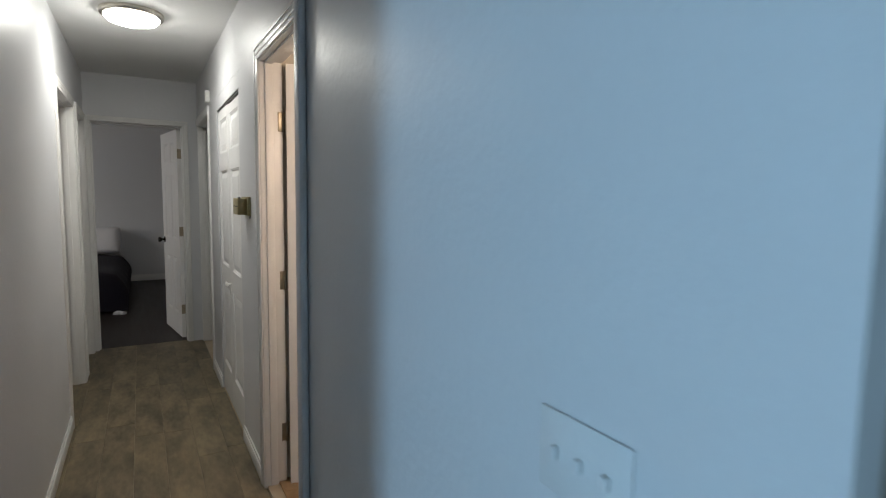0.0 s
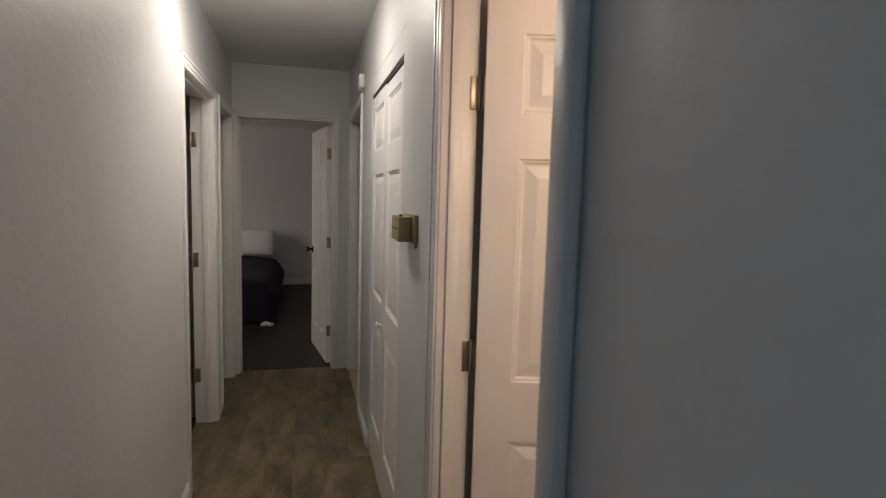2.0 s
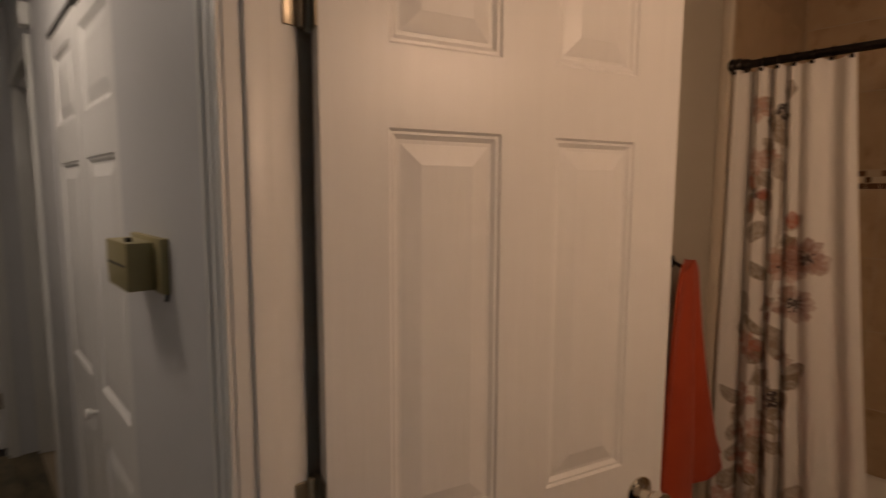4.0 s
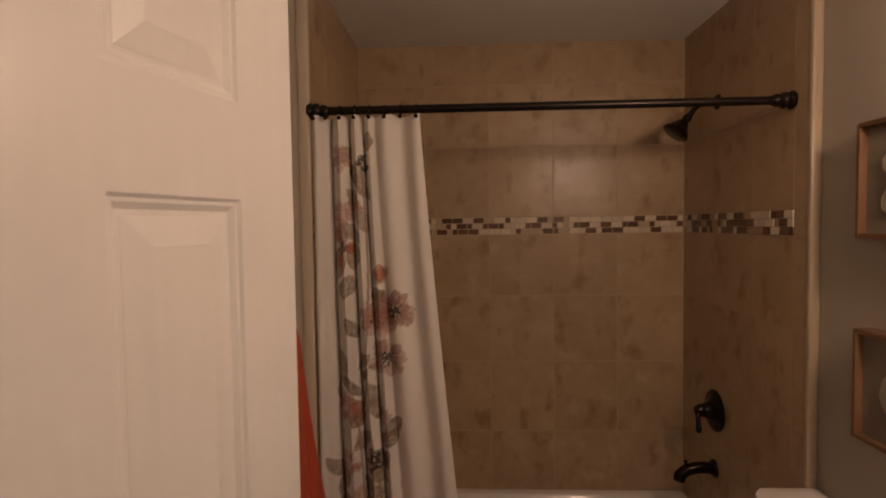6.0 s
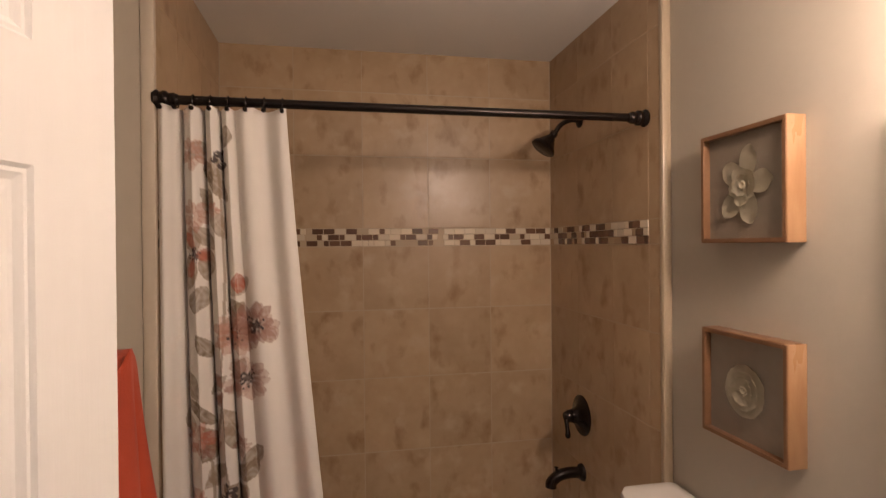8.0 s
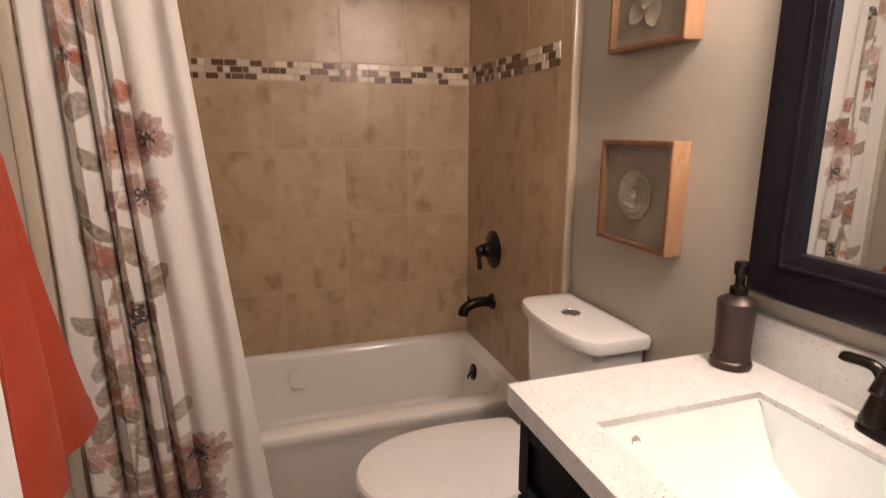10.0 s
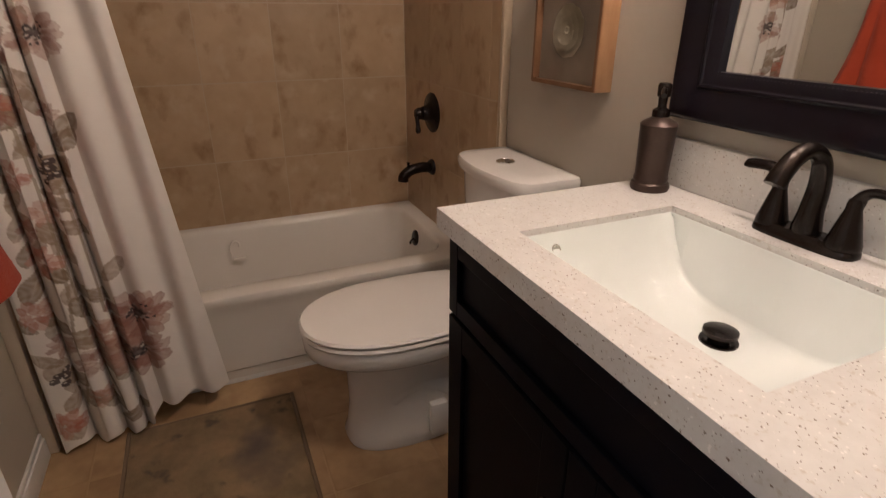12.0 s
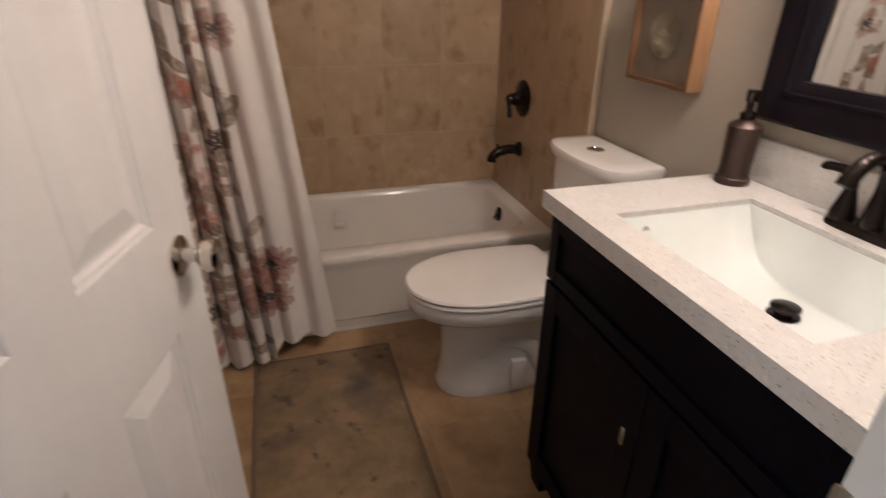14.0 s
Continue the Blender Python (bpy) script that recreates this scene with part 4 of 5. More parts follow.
loft(bm, [oval(TC, 1.60, 0.115, 0.20, 0.018, 40, 2.6, 1.0), oval(TC, 1.60, 0.118, 0.203, 0.03, 40, 2.6, 1.0), oval(TC, 1.595, 0.113, 0.197, 0.06, 40, 2.5, 1.0), oval(TC, 1.592, 0.108, 0.192, 0.14, 40, 2.3, 1.0), oval(TC, 1.592, 0.110, 0.194, 0.235, 40, 2.2, 1.0),
          oval(TC, 1.593, 0.114, 0.198, 0.290, 40, 2.2, 1.01), oval(TC, 1.598, 0.128, 0.212, 0.316, 40, 2.15, 1.03), oval(TC, 1.604, 0.155, 0.238, 0.333, 40, 2.15, 1.05), oval(TC, 1.610, 0.173, 0.254, 0.342, 40, 2.15, 1.08), oval(TC, 1.612, 0.180, 0.261, 0.352, 40, 2.15, 1.09), oval(TC, 1.612, 0.183, 0.264, 0.388, 40, 2.15, 1.09), oval(TC, 1.612, 0.179, 0.259, 0.398, 40, 2.15, 1.09), oval(TC, 1.612, 0.15, 0.23, 0.40, 40, 2.15, 1.08)])
part("bowl", bm, M_china, toi, "", 45)


def lid_ring(inset, z, n=44):
    """A seat outline: round at the front, gently tapered and cut straight at the back."""
    out = []
    for p in oval(TC, 1.62, 0.186 - inset, 0.253 - inset, z, n, 2.2, 1.12):
        if p.y < 1.62:
            f = (1.62 - p.y) / (0.253 - inset)
            side = (p.x - TC) / (0.186 - inset)
            g = min(1.0, abs(side) * 1.9)
            p.x = TC + (0.186 - inset) * math.copysign(g * (1 - 0.16 * f * f), side) if side else TC
            p.y = 1.62 - (0.236 - inset) * min(1.0, f * 1.12)
        out.append(p)
    return out


bm = bmesh.new()
loft(bm, [lid_ring(0.02, 0.4005), lid_ring(0.003, 0.402), lid_ring(0.0, 0.408), lid_ring(0.004, 0.416), lid_ring(0.026, 0.417)])
part("seat", bm, M_china, toi, "white seat ring", 40)
bm = bmesh.new()
loft(bm, [lid_ring(0.021, 0.4195), lid_ring(0.004, 0.420), lid_ring(0.0, 0.426), lid_ring(0.005, 0.433), lid_ring(0.036, 0.4365), lid_ring(0.10, 0.438)])
part("seat_lid", bm, M_china, toi, "closed white lid", 40)
for s in (-1, 1):
    part("lid_hinge", boxes((TC + s * 0.07 - 0.02, TC + s * 0.07 + 0.02, 1.355, 1.36, 0.402, 0.43), bevel=0.007), M_china, toi, "", 40)
    part("floor_bolt_boss", boxes((TC + s * 0.117 - 0.014, TC + s * 0.117 + 0.014, 1.522, 1.578, 0.045, 0.158), bevel=0.008), M_china, toi, "", 40)
    bm = bmesh.new()
    tube(bm, curve_points([(TC + s * 0.070, 1.68, 0.18), (TC + s * 0.080, 1.60, 0.22), (TC + s * 0.082, 1.50, 0.18), (TC + s * 0.080, 1.45, 0.08)], 14), 0.033, 12)
    part("trapway", bm, M_china, toi, "", 60)
bm = bmesh.new()
loft(bm, [rrect(TC - 0.125, TC + 0.125, 1.2, 1.45, 0.30, 0.03), rrect(TC - 0.155, TC + 0.155, 1.195, 1.46, 0.39, 0.03), rrect(TC - 0.155, TC + 0.155, 1.195, 1.46, 0.402, 0.03)])
part("tank_shelf", bm, M_china, toi, "", 45)

# ---- vanity ----
VX0, VX1, VY0, VY1, VZ = 0.130, 0.876, 1.177, 1.690, 0.876
SX0, SX1, SY0, SY1 = 0.278, 0.716, 1.290, 1.615
van = thing("vanity_cabinet", (0.5, 1.4, 0.012), "espresso shaker vanity cabinet with two doors", "vanity")
CX0, CX1, CF = 0.136, 0.860, 1.655
bm = boxes((CX0, CX1, 1.18, CF, 0.10, 0.66), (CX0, CX1, 1.18, 1.27, 0.66, 0.837), (CX0, CX1, 1.63, CF, 0.66, 0.837), (CX0, CX0 + 0.018, 1.27, 1.63, 0.66, 0.837), (CX1 - 0.018, CX1, 1.27, 1.63, 0.66, 0.837))
part("body", bm, M_cab, van)
for x0, x1 in ((CX0, CX0 + 0.07), (CX1 - 0.07, CX1)):
    for y0, y1 in ((1.19, 1.24), (CF - 0.04, CF + 0.004)):
        bm = bmesh.new()
        cx, w = (x0 + x1) / 2, x1 - x0
        loft(bm, [rrect(cx - w * 0.36, cx + w * 0.36, y0 + 0.004, y1 - 0.004, 0.012, 0.003), rrect(cx - w * 0.44, cx + w * 0.44, y0, y1, 0.06, 0.003), rrect(x0, x1, y0, y1, 0.10, 0.003)])
        part("foot", bm, M_cab, van)


def shaker(name, x0, x1, z0, z1, rail, parent):
    """A framed front with a recessed centre board."""
    y0, y1 = CF + 0.0005, CF + 0.019
    bm = boxes((x0, x0 + rail, y0, y1, z0, z1), (x1 - rail, x1, y0, y1, z0, z1), (x0 + rail, x1 - rail, y0, y1 - 0.0005, z0, z0 + rail), (x0 + rail, x1 - rail, y0, y1 - 0.0005, z1 - rail, z1), bevel=0.0015)
    ob = part(name, bm, M_cab, parent)
    part("panel", boxes((x0 + rail - 0.002, x1 - rail + 0.002, y0, y1 - 0.010, z0 + rail - 0.002, z1 - rail + 0.002)), M_cab, ob)
    return ob


shaker("drawer_front", CX0 + 0.006, CX1 - 0.006, 0.675, 0.828, 0.034, van)
mid = (CX0 + CX1) / 2 - 0.031
shaker("cabinet_door", CX0 + 0.006, mid - 0.002, 0.108, 0.665, 0.058, van)
dr = shaker("cabinet_door", mid + 0.002, CX1 - 0.006, 0.108, 0.665, 0.058, van)
bm = boxes((mid + 0.009, mid + 0.021, CF + 0.034, CF + 0.044, 0.528, 0.568), bevel=0.004)
lathe(bm, [(0, 0), (0.006, 0), (0.005, 0.016), (0, 0.018)], (mid + 0.015, CF + 0.018, 0.548), (0, 1, 0), 10)
part("handle", bm, M_nickel, dr, "small brushed nickel pull", 40)

top = thing("countertop", (0.5, 1.43, 0.838), "speckled cream quartz vanity top with backsplash", "countertop")
bm = bmesh.new()
gx, gy = (VX0, SX0, SX1, VX1), (VY0, SY0, SY1, VY1)
gv = {(i, j, k): bm.verts.new((gx[i], gy[j], (0.838, VZ)[k])) for i in range(4) for j in range(4) for k in range(2)}
for i in range(3):
    for j in range(3):
        if (i, j) != (1, 1):
            for k in range(2):
                bm.faces.new([gv[p] for p in ((i, j, k), (i + 1, j, k), (i + 1, j + 1, k), (i, j + 1, k))])
for loop in ([(0, 0), (1, 0), (2, 0), (3, 0), (3, 1), (3, 2), (3, 3), (2, 3), (1, 3), (0, 3), (0, 2), (0, 1)], [(1, 1), (2, 1), (2, 2), (1, 2)]):
    for a, b in zip(loop, loop[1:] + loop[:1]):
        bm.faces.new([gv[p] for p in ((*a, 0), (*b, 0), (*b, 1), (*a, 1))])
bmesh.ops.bevel(bm, geom=[e for e in bm.edges if e.calc_face_angle(0) > 1.0], offset=0.006, segments=3, affect="EDGES", profile=0.5)
part("slab", bm, M_counter, top, "", 40)
part("backsplash", boxes((VX0, VX1, 1.1755, 1.196, VZ, 0.972), bevel=0.003), M_counter, top, "", 40)

bas = thing("undermount_sink", (0.505, 1.44, 0.74), "white rectangular ceramic undermount sink", "sink")
bm = bmesh.new()
NB = 44
prof = []
for i in range(NB + 1):
    s = i / NB
    e = abs(2 * s - 1)
    prof.append((SX0 + 0.001 + (SX1 - SX0 - 0.002) * (0.5 + 0.5 * math.copysign(e ** 0.72, s - 0.5) if e else 0.5), 0.738 + 0.127 * (e ** 0.72) ** 4.2))
rows = []
for x, z in prof:
    d = (0.865 - z) / 0.127
    y0, y1 = SY0 + 0.001 + 0.020 * d, SY1 - 0.001 - 0.030 * d
    row = [Vector((x, SY0 + 0.001, 0.8655)), Vector((x, SY0 + 0.003, 0.862)), Vector((x, y0 - 0.003, z + min(0.010, 0.5 * (0.862 - z) if z < 0.862 else 0)))]
    for k in range(9):
        t = k / 8
        row.append(Vector((x, y0 + 0.006 + (y1 - y0 - 0.012) * t, z + 0.004 * (2 * t - 1) ** 4 * d)))
    row += [Vector((x, y1 + 0.003, z + min(0.010, 0.5 * (0.862 - z) if z < 0.862 else 0))), Vector((x, SY1 - 0.003, 0.862)), Vector((x, SY1 - 0.001, 0.8655))]
    rows.append(row)
loft(bm, rows, cap=False, closed=False)
part("basin", bm, M_basin, bas, "", 55)
bm = bmesh.new()
part("overflow_hole", lathe(bm, [(0, 0), (0.009, 0), (0.008, 0.002), (0.006, 0.001), (0, 0.001)], (SX1 - 0.012, 1.548, 0.838), (-1, 0, 0.25), 16), M_nickel, bas, "", 50)
DXY = (0.500, 1.382)
bm = bmesh.new()
lathe(bm, [(0.0, 0), (0.029, 0.0), (0.028, 0.003), (0.023, 0.004), (0.015, 0.001), (0.014, 0.012), (0, 0.012)], (*DXY, 0.7375), seg=32)
dn = part("drain_flange", bm, M_bronze, bas, "dark bronze drain", 50)
bm = bmesh.new()
part("stopper", lathe(bm, [(0, 0.012), (0.022, 0.012), (0.026, 0.015), (0.0255, 0.020), (0.018, 0.023), (0, 0.024)], (*DXY, 0.7375), seg=32), M_bronze, dn, "", 50)

# ---- faucet ----
FX, FY = 0.508, 1.234
fau = thing("bathroom_faucet", (FX, FY, VZ), "dark bronze two-handle faucet on the quartz top", "faucet")
bm = bmesh.new()
loft(bm, [oval(FX, FY, 0.080, 0.027, VZ, 36, 3.4), oval(FX, FY, 0.080, 0.027, VZ + 0.007, 36, 3.4), oval(FX, FY, 0.077, 0.024, VZ + 0.012, 36, 3.2), oval(FX, FY, 0.070, 0.019, VZ + 0.018, 36, 3.0)])
part("base_plate", bm, M_bronze, fau, "", 45)
bm = bmesh.new()
lathe(bm, [(0.021, 0.0), (0.021, 0.012), (0.018, 0.030), (0.0155, 0.05)], (FX, FY, VZ + 0.012))
pts = curve_points([(FX, FY, VZ + 0.050), (FX, FY - 0.002, VZ + 0.090), (FX, FY + 0.009, VZ + 0.127), (FX, FY + 0.038, VZ + 0.145), (FX, FY + 0.068, VZ + 0.138), (FX, FY + 0.090, VZ + 0.117), (FX, FY + 0.099, VZ + 0.101)], 36)
tube(bm, pts, [0.0170 - 0.0050 * min(1, k / 16) + 0.0035 * max(0, (k - 18) / 18) for k in range(37)], 18)
part("spout", bm, M_bronze, fau, "", 50)
for s in (-1, 1):
    hx = FX + s * 0.056
    bm = bmesh.new()
    lathe(bm, [(0.0, 0), (0.024, 0.0), (0.024, 0.006), (0.020, 0.020), (0.014, 0.045), (0.0105, 0.058), (0.0105, 0.066), (0.009, 0.072), (0, 0.074)], (hx, FY, VZ + 0.012))
    hd = part("handle", bm, M_bronze, fau, "", 50)
    bm = bmesh.new()
    tube(bm, curve_points([(hx, FY, VZ + 0.070), (hx + s * 0.006, FY, VZ + 0.090), (hx + s * 0.024, FY - 0.001, VZ + 0.099), (hx + s * 0.068, FY - 0.003, VZ + 0.095)], 14), [0.0105] * 4 + [0.0092] * 5 + [0.0098] * 4 + [0.0104, 0.008], 12, 0.55)
    part("lever", bm, M_bronze, hd, "", 50)

soap = thing("soap_dispenser", (0.816, 1.252, VZ), "brown bronze pump soap dispenser on the vanity top", "soap dispenser")
bm = bmesh.new()
part("bottle", lathe(bm, [(0, 0), (0.036, 0), (0.038, 0.006), (0.036, 0.014), (0.032, 0.017), (0.0335, 0.024), (0.0312, 0.030), (0.0325, 0.07), (0.0345, 0.124), (0.0352, 0.128), (0.031, 0.133), (0.020, 0.139), (0.014, 0.143), (0, 0.143)], (0.816, 1.252, VZ), seg=36), M_soap, soap, "", 35)
bm = bmesh.new()
pump = part("pump", lathe(bm, [(0, 0.143), (0.016, 0.143), (0.016, 0.155), (0.011, 0.158), (0.008, 0.160), (0.0085, 0.178), (0.012, 0.180), (0.0125, 0.200), (0.010, 0.204), (0, 0.205)], (0.816, 1.252, VZ), seg=24), M_bronze, soap, "", 40)
bm = bmesh.new()
part("nozzle", tube(bm, curve_points([(0.816, 1.252, VZ + 0.194), (0.800, 1.268, VZ + 0.194), (0.783, 1.285, VZ + 0.186)], 8), 0.0055, 10), M_bronze, pump, "", 50)

# ---- mirror ----
mir = thing("wall_mirror", (0.53, 1.18, 1.02), "black framed wall mirror with a beaded inner edge", "mirror")
MX0, MX1, MZ0, MZ1, MW = 0.245, 0.848, 1.012, 1.735, 0.090


def rail_profile(t):
    """Depth of the frame across its width, from the outside in."""
    if t < 0.10:
        return 0.026 + 0.006 * math.sin(t / 0.10 * 1.5708)
    if t < 0.66:
        return 0.032 - 0.007 * (0.5 - 0.5 * math.cos((t - 0.10) / 0.56 * 3.14159)) + 0.002 * math.sin((t - 0.10) / 0.56 * 3.14159)
    if t < 0.76:
        return 0.025 + 0.004 * math.sin((t - 0.66) / 0.10 * 3.14159)
    return 0.025 - 0.009 * ((t - 0.76) / 0.24) ** 1.4


def mrect(i, y):
    return [Vector((MX0 + i, y, MZ0 + i)), Vector((MX1 - i, y, MZ0 + i)), Vector((MX1 - i, y, MZ1 - i)), Vector((MX0 + i, y, MZ1 - i))]


bm = bmesh.new()
loft(bm, [mrect(0, 1.1755), mrect(0, 1.199)] + [mrect(MW * k / 50, 1.1755 + rail_profile(k / 50)) for k in range(51)] + [mrect(MW, 1.180)], cap=False)
fr = part("frame", bm, M_mframe, mir, "glossy black moulded frame", 50)
part("mirror_glass", boxes((MX0 + MW - 0.002, MX1 - MW + 0.002, 1.1765, 1.1815, MZ0 + MW - 0.002, MZ1 - MW + 0.002)), M_mirror, mir, "silvered mirror glass")
bm = bmesh.new()
bi = MW * 0.93
step = 0.0066
for side in range(4):
    n = int(((MX1 - MX0 if side % 2 == 0 else MZ1 - MZ0) - 2 * bi) / step)
    for k in range(n):
        a = bi + step * (k + 0.5)
        p = {0: (MX0 + a, MZ0 + bi), 1: (MX1 - bi, MZ0 + a), 2: (MX0 + a, MZ1 - bi), 3: (MX0 + bi, MZ0 + a)}[side]
        v = bmesh.ops.create_icosphere(bm, subdivisions=1, radius=0.0031)["verts"]
        bmesh.ops.translate(bm, vec=(p[0], 1.1925, p[1]), verts=v)
tagged(part("beading", bm, M_mframe, fr, "row of small black beads", 60), kind="stuff")

# vanity light over the mirror
vlt = thing("vanity_light", (0.48, 1.18, 1.955), "bronze three-lamp vanity light over the mirror", "wall lamp")
part("back_bar", boxes((0.24, 0.72, 1.1755, 1.20, 1.955, 2.015), bevel=0.006), M_bronze, vlt, "", 40)
for vx in (0.32, 0.48, 0.64):
    bm = bmesh.new()
    tube(bm, curve_points([(vx, 1.20, 1.985), (vx, 1.32, 2.02), (vx, 1.345, 2.01), (vx, 1.345, 1.99)], 10), 0.007, 10)
    arm = part("arm", bm, M_bronze, vlt, "", 50)
    bm = bmesh.new()
    rings = [(0.020, 0.0), (0.026, -0.01), (0.038, -0.045), (0.050, -0.085)]
    loft(bm, [[Vector((vx + r * math.cos(6.28318 * i / 24), 1.345 + r * math.sin(6.28318 * i / 24), 1.99 + h)) for i in range(24)] for r, h in rings], cap=False)
    shd = part("shade", bm, M_bulbglass, arm, "lit frosted glass shade", 60)
    shd.visible_shadow = False

# ---- shadow box pictures ----


def picture(z0, tall, name, label, blossom):
    p = thing(name, (1.187, 1.176, z0), label, "picture", "pair of shadow box pictures")
    x0, x1, z1, y0, y1, w = 1.053, 1.321, z0 + tall, 1.1755, 1.222, 0.011
    # side facing the vanity lamps is coloured paler, as lit; the rest stay brown
    part("frame_side", boxes((x0, x0 + w, y0, y1, z0, z1), bevel=0.0015), M_wood_lit, p, "pine frame side with its lit look put into the colour", 40)
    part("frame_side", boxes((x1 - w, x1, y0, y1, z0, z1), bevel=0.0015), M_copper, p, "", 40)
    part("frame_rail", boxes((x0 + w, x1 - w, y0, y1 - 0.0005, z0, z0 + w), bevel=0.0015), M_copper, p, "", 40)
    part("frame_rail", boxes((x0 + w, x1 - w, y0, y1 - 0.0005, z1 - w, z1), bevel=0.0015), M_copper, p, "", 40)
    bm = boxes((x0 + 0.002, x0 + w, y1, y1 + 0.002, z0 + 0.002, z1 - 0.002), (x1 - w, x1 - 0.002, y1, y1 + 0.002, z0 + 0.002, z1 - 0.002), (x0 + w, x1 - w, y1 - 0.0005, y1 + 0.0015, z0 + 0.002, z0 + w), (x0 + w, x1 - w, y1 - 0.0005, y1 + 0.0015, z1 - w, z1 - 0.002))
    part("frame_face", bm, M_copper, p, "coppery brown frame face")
    part("backing", boxes((x0 + w, x1 - w, y0, y0 + 0.030, z0 + w, z1 - w)), M_linen, p, "taupe linen backing")
    cx, cz, by = (x0 + x1) / 2, (z0 + z1) / 2, y0 + 0.0302
    rn = random.Random(len(label))
    if blossom:
        layers = [(5, 0.088, 0.044, 0.003, 0.55), (5, 0.046, 0.036, 0.008, 1.1), (4, 0.028, 0.026, 0.012, 0.1)]
    else:
        layers = [(5, 0.062, 0.070, 0.004, 0.4), (4, 0.048, 0.056, 0.009, 1.3), (3, 0.034, 0.042, 0.014, 0.9)]
    for n, ln, wd, lift, off in layers:
        for k in range(n):
            a = off + 6.28318 * k / n + rn.uniform(-0.15, 0.15)
            bm = bmesh.new()
            l2, w2 = ln * rn.uniform(0.88, 1.08), wd * rn.uniform(0.9, 1.1)
            grid = []
            for i in range(8):
                t = i / 7
                row = []
                for j in range(7):
                    s = j / 3 - 1
                    ww = w2 * (0.42 + 0.58 * math.sin(min(1.0, t / 0.62) * 1.5708)) * math.sqrt(max(0.0, 1 - (max(0.0, t - 0.62) / 0.40) ** 2))
                    q, r = s * ww * 0.62, l2 * (0.06 + t * 0.94 - 0.04 * s * s * t)
                    h = 0.7 * lift + 0.005 * t * t + 0.0022 * s * s
                    row.append(bm.verts.new((cx + r * math.cos(a) - q * math.sin(a), by + h, cz + r * math.sin(a) + q * math.cos(a))))
                grid.append(row)
            for i in range(7):
                for j in range(6):
                    bm.faces.new((grid[i][j], grid[i][j + 1], grid[i + 1][j + 1], grid[i + 1][j]))
            bmesh.ops.solidify(bm, geom=bm.faces[:], thickness=0.0012)
            part("petal", bm, M_paper, p, "", 50)
    bm = bmesh.new()
    part("flower_heart", lathe(bm, [(0, 0), (0.013, 0), (0.012, 0.009), (0.008, 0.012), (0.004, 0.010), (0, 0.009)], (cx, by, cz), (0, 1, 0), 14), M_paper, p, "", 50)
    return p


picture(1.502, 0.266, "shadow_box_picture", "pine shadow box picture with a five petal paper flower", True)
picture(1.031, 0.260, "shadow_box_picture", "pine shadow box picture with a rounded paper rose", False)

# ---- towel on a hook ----
hook = thing("towel_hook", (1.30, 2.62, 1.285), "bronze wall hook behind the door", "hook")
bm = bmesh.new()
lathe(bm, [(0, 0), (0.02, 0), (0.018, 0.006), (0.008, 0.009), (0, 0.009)], (1.30, 2.6195, 1.285), (0, -1, 0), 18)
tube(bm, curve_points([(1.30, 2.612, 1.285), (1.30, 2.590, 1.275), (1.30, 2.572, 1.272)], 10), 0.006, 10)
part("hook_body", bm, M_bronze, hook, "", 50)
tw = thing("hand_towel", (1.30, 2.57, 0.6), "coral red terry towel hanging from a hook", "towel")
NT, NS = 46, 36
rows = []
for i in range(NT):
    v = i / (NT - 1)
    half0, half1 = 0.055 + 0.20 * v ** 0.85, 0.050 + 0.215 * v ** 2.1
    pinch = math.sin(min(1.0, v / 0.05 + 0.25) * 1.5708)
    front, back = [], []
    for j in range(NS):
        s = j / (NS - 1) * 2 - 1
        x = 1.30 + (s * half1 if s > 0 else s * half0) * pinch
        z = 1.298 - (1.298 - 0.60 - 0.03 * s) * v - 0.022 * s * s * (1 - v)
        y = 2.562 - 0.040 * v + 0.018 * math.sin(s * 7.5 + 0.6 * v) * min(1.0, v * 1.4) + 0.005 * math.sin(s * 15) * v
        thick = 0.0045 + 0.010 * (1 - v) * (1 - s * s)
        front.append(Vector((x, y - thick, z)))
        back.append(Vector((x, y + thick, z)))
    rows.append(front + back[::-1])
bm = bmesh.new()
loft(bm, rows)
bmesh.ops.recalc_face_normals(bm, faces=bm.faces)
part("towel_cloth", bm, M_towel, tw, "", 60)

# ---- rug ----
rug = thing("bath_rug", (1.2, 2.17, 0.021), "mottled grey brown bath rug on tile floor", "rug")
R0, R1, R2, R3 = 0.62, 1.580, 1.918, 2.412
part("rug_mat", boxes((R0 + 0.012, R1 - 0.012, R2 + 0.012, R3 - 0.012, 0.0215, 0.031), bevel=0.004), M_rug, rug, "", 40)
bm = boxes((R0, R1, R2, R2 + 0.012, 0.0215, 0.0295), (R0, R1, R3 - 0.012, R3, 0.0215, 0.0295), (R0, R0 + 0.012, R2 + 0.012, R3 - 0.012, 0.0215, 0.0295), (R1 - 0.012, R1, R2 + 0.012, R3 - 0.012, 0.0215, 0.0295), bevel=0.003)
part("rug_hem", bm, M_rugband, rug, "stitched hem", 40)

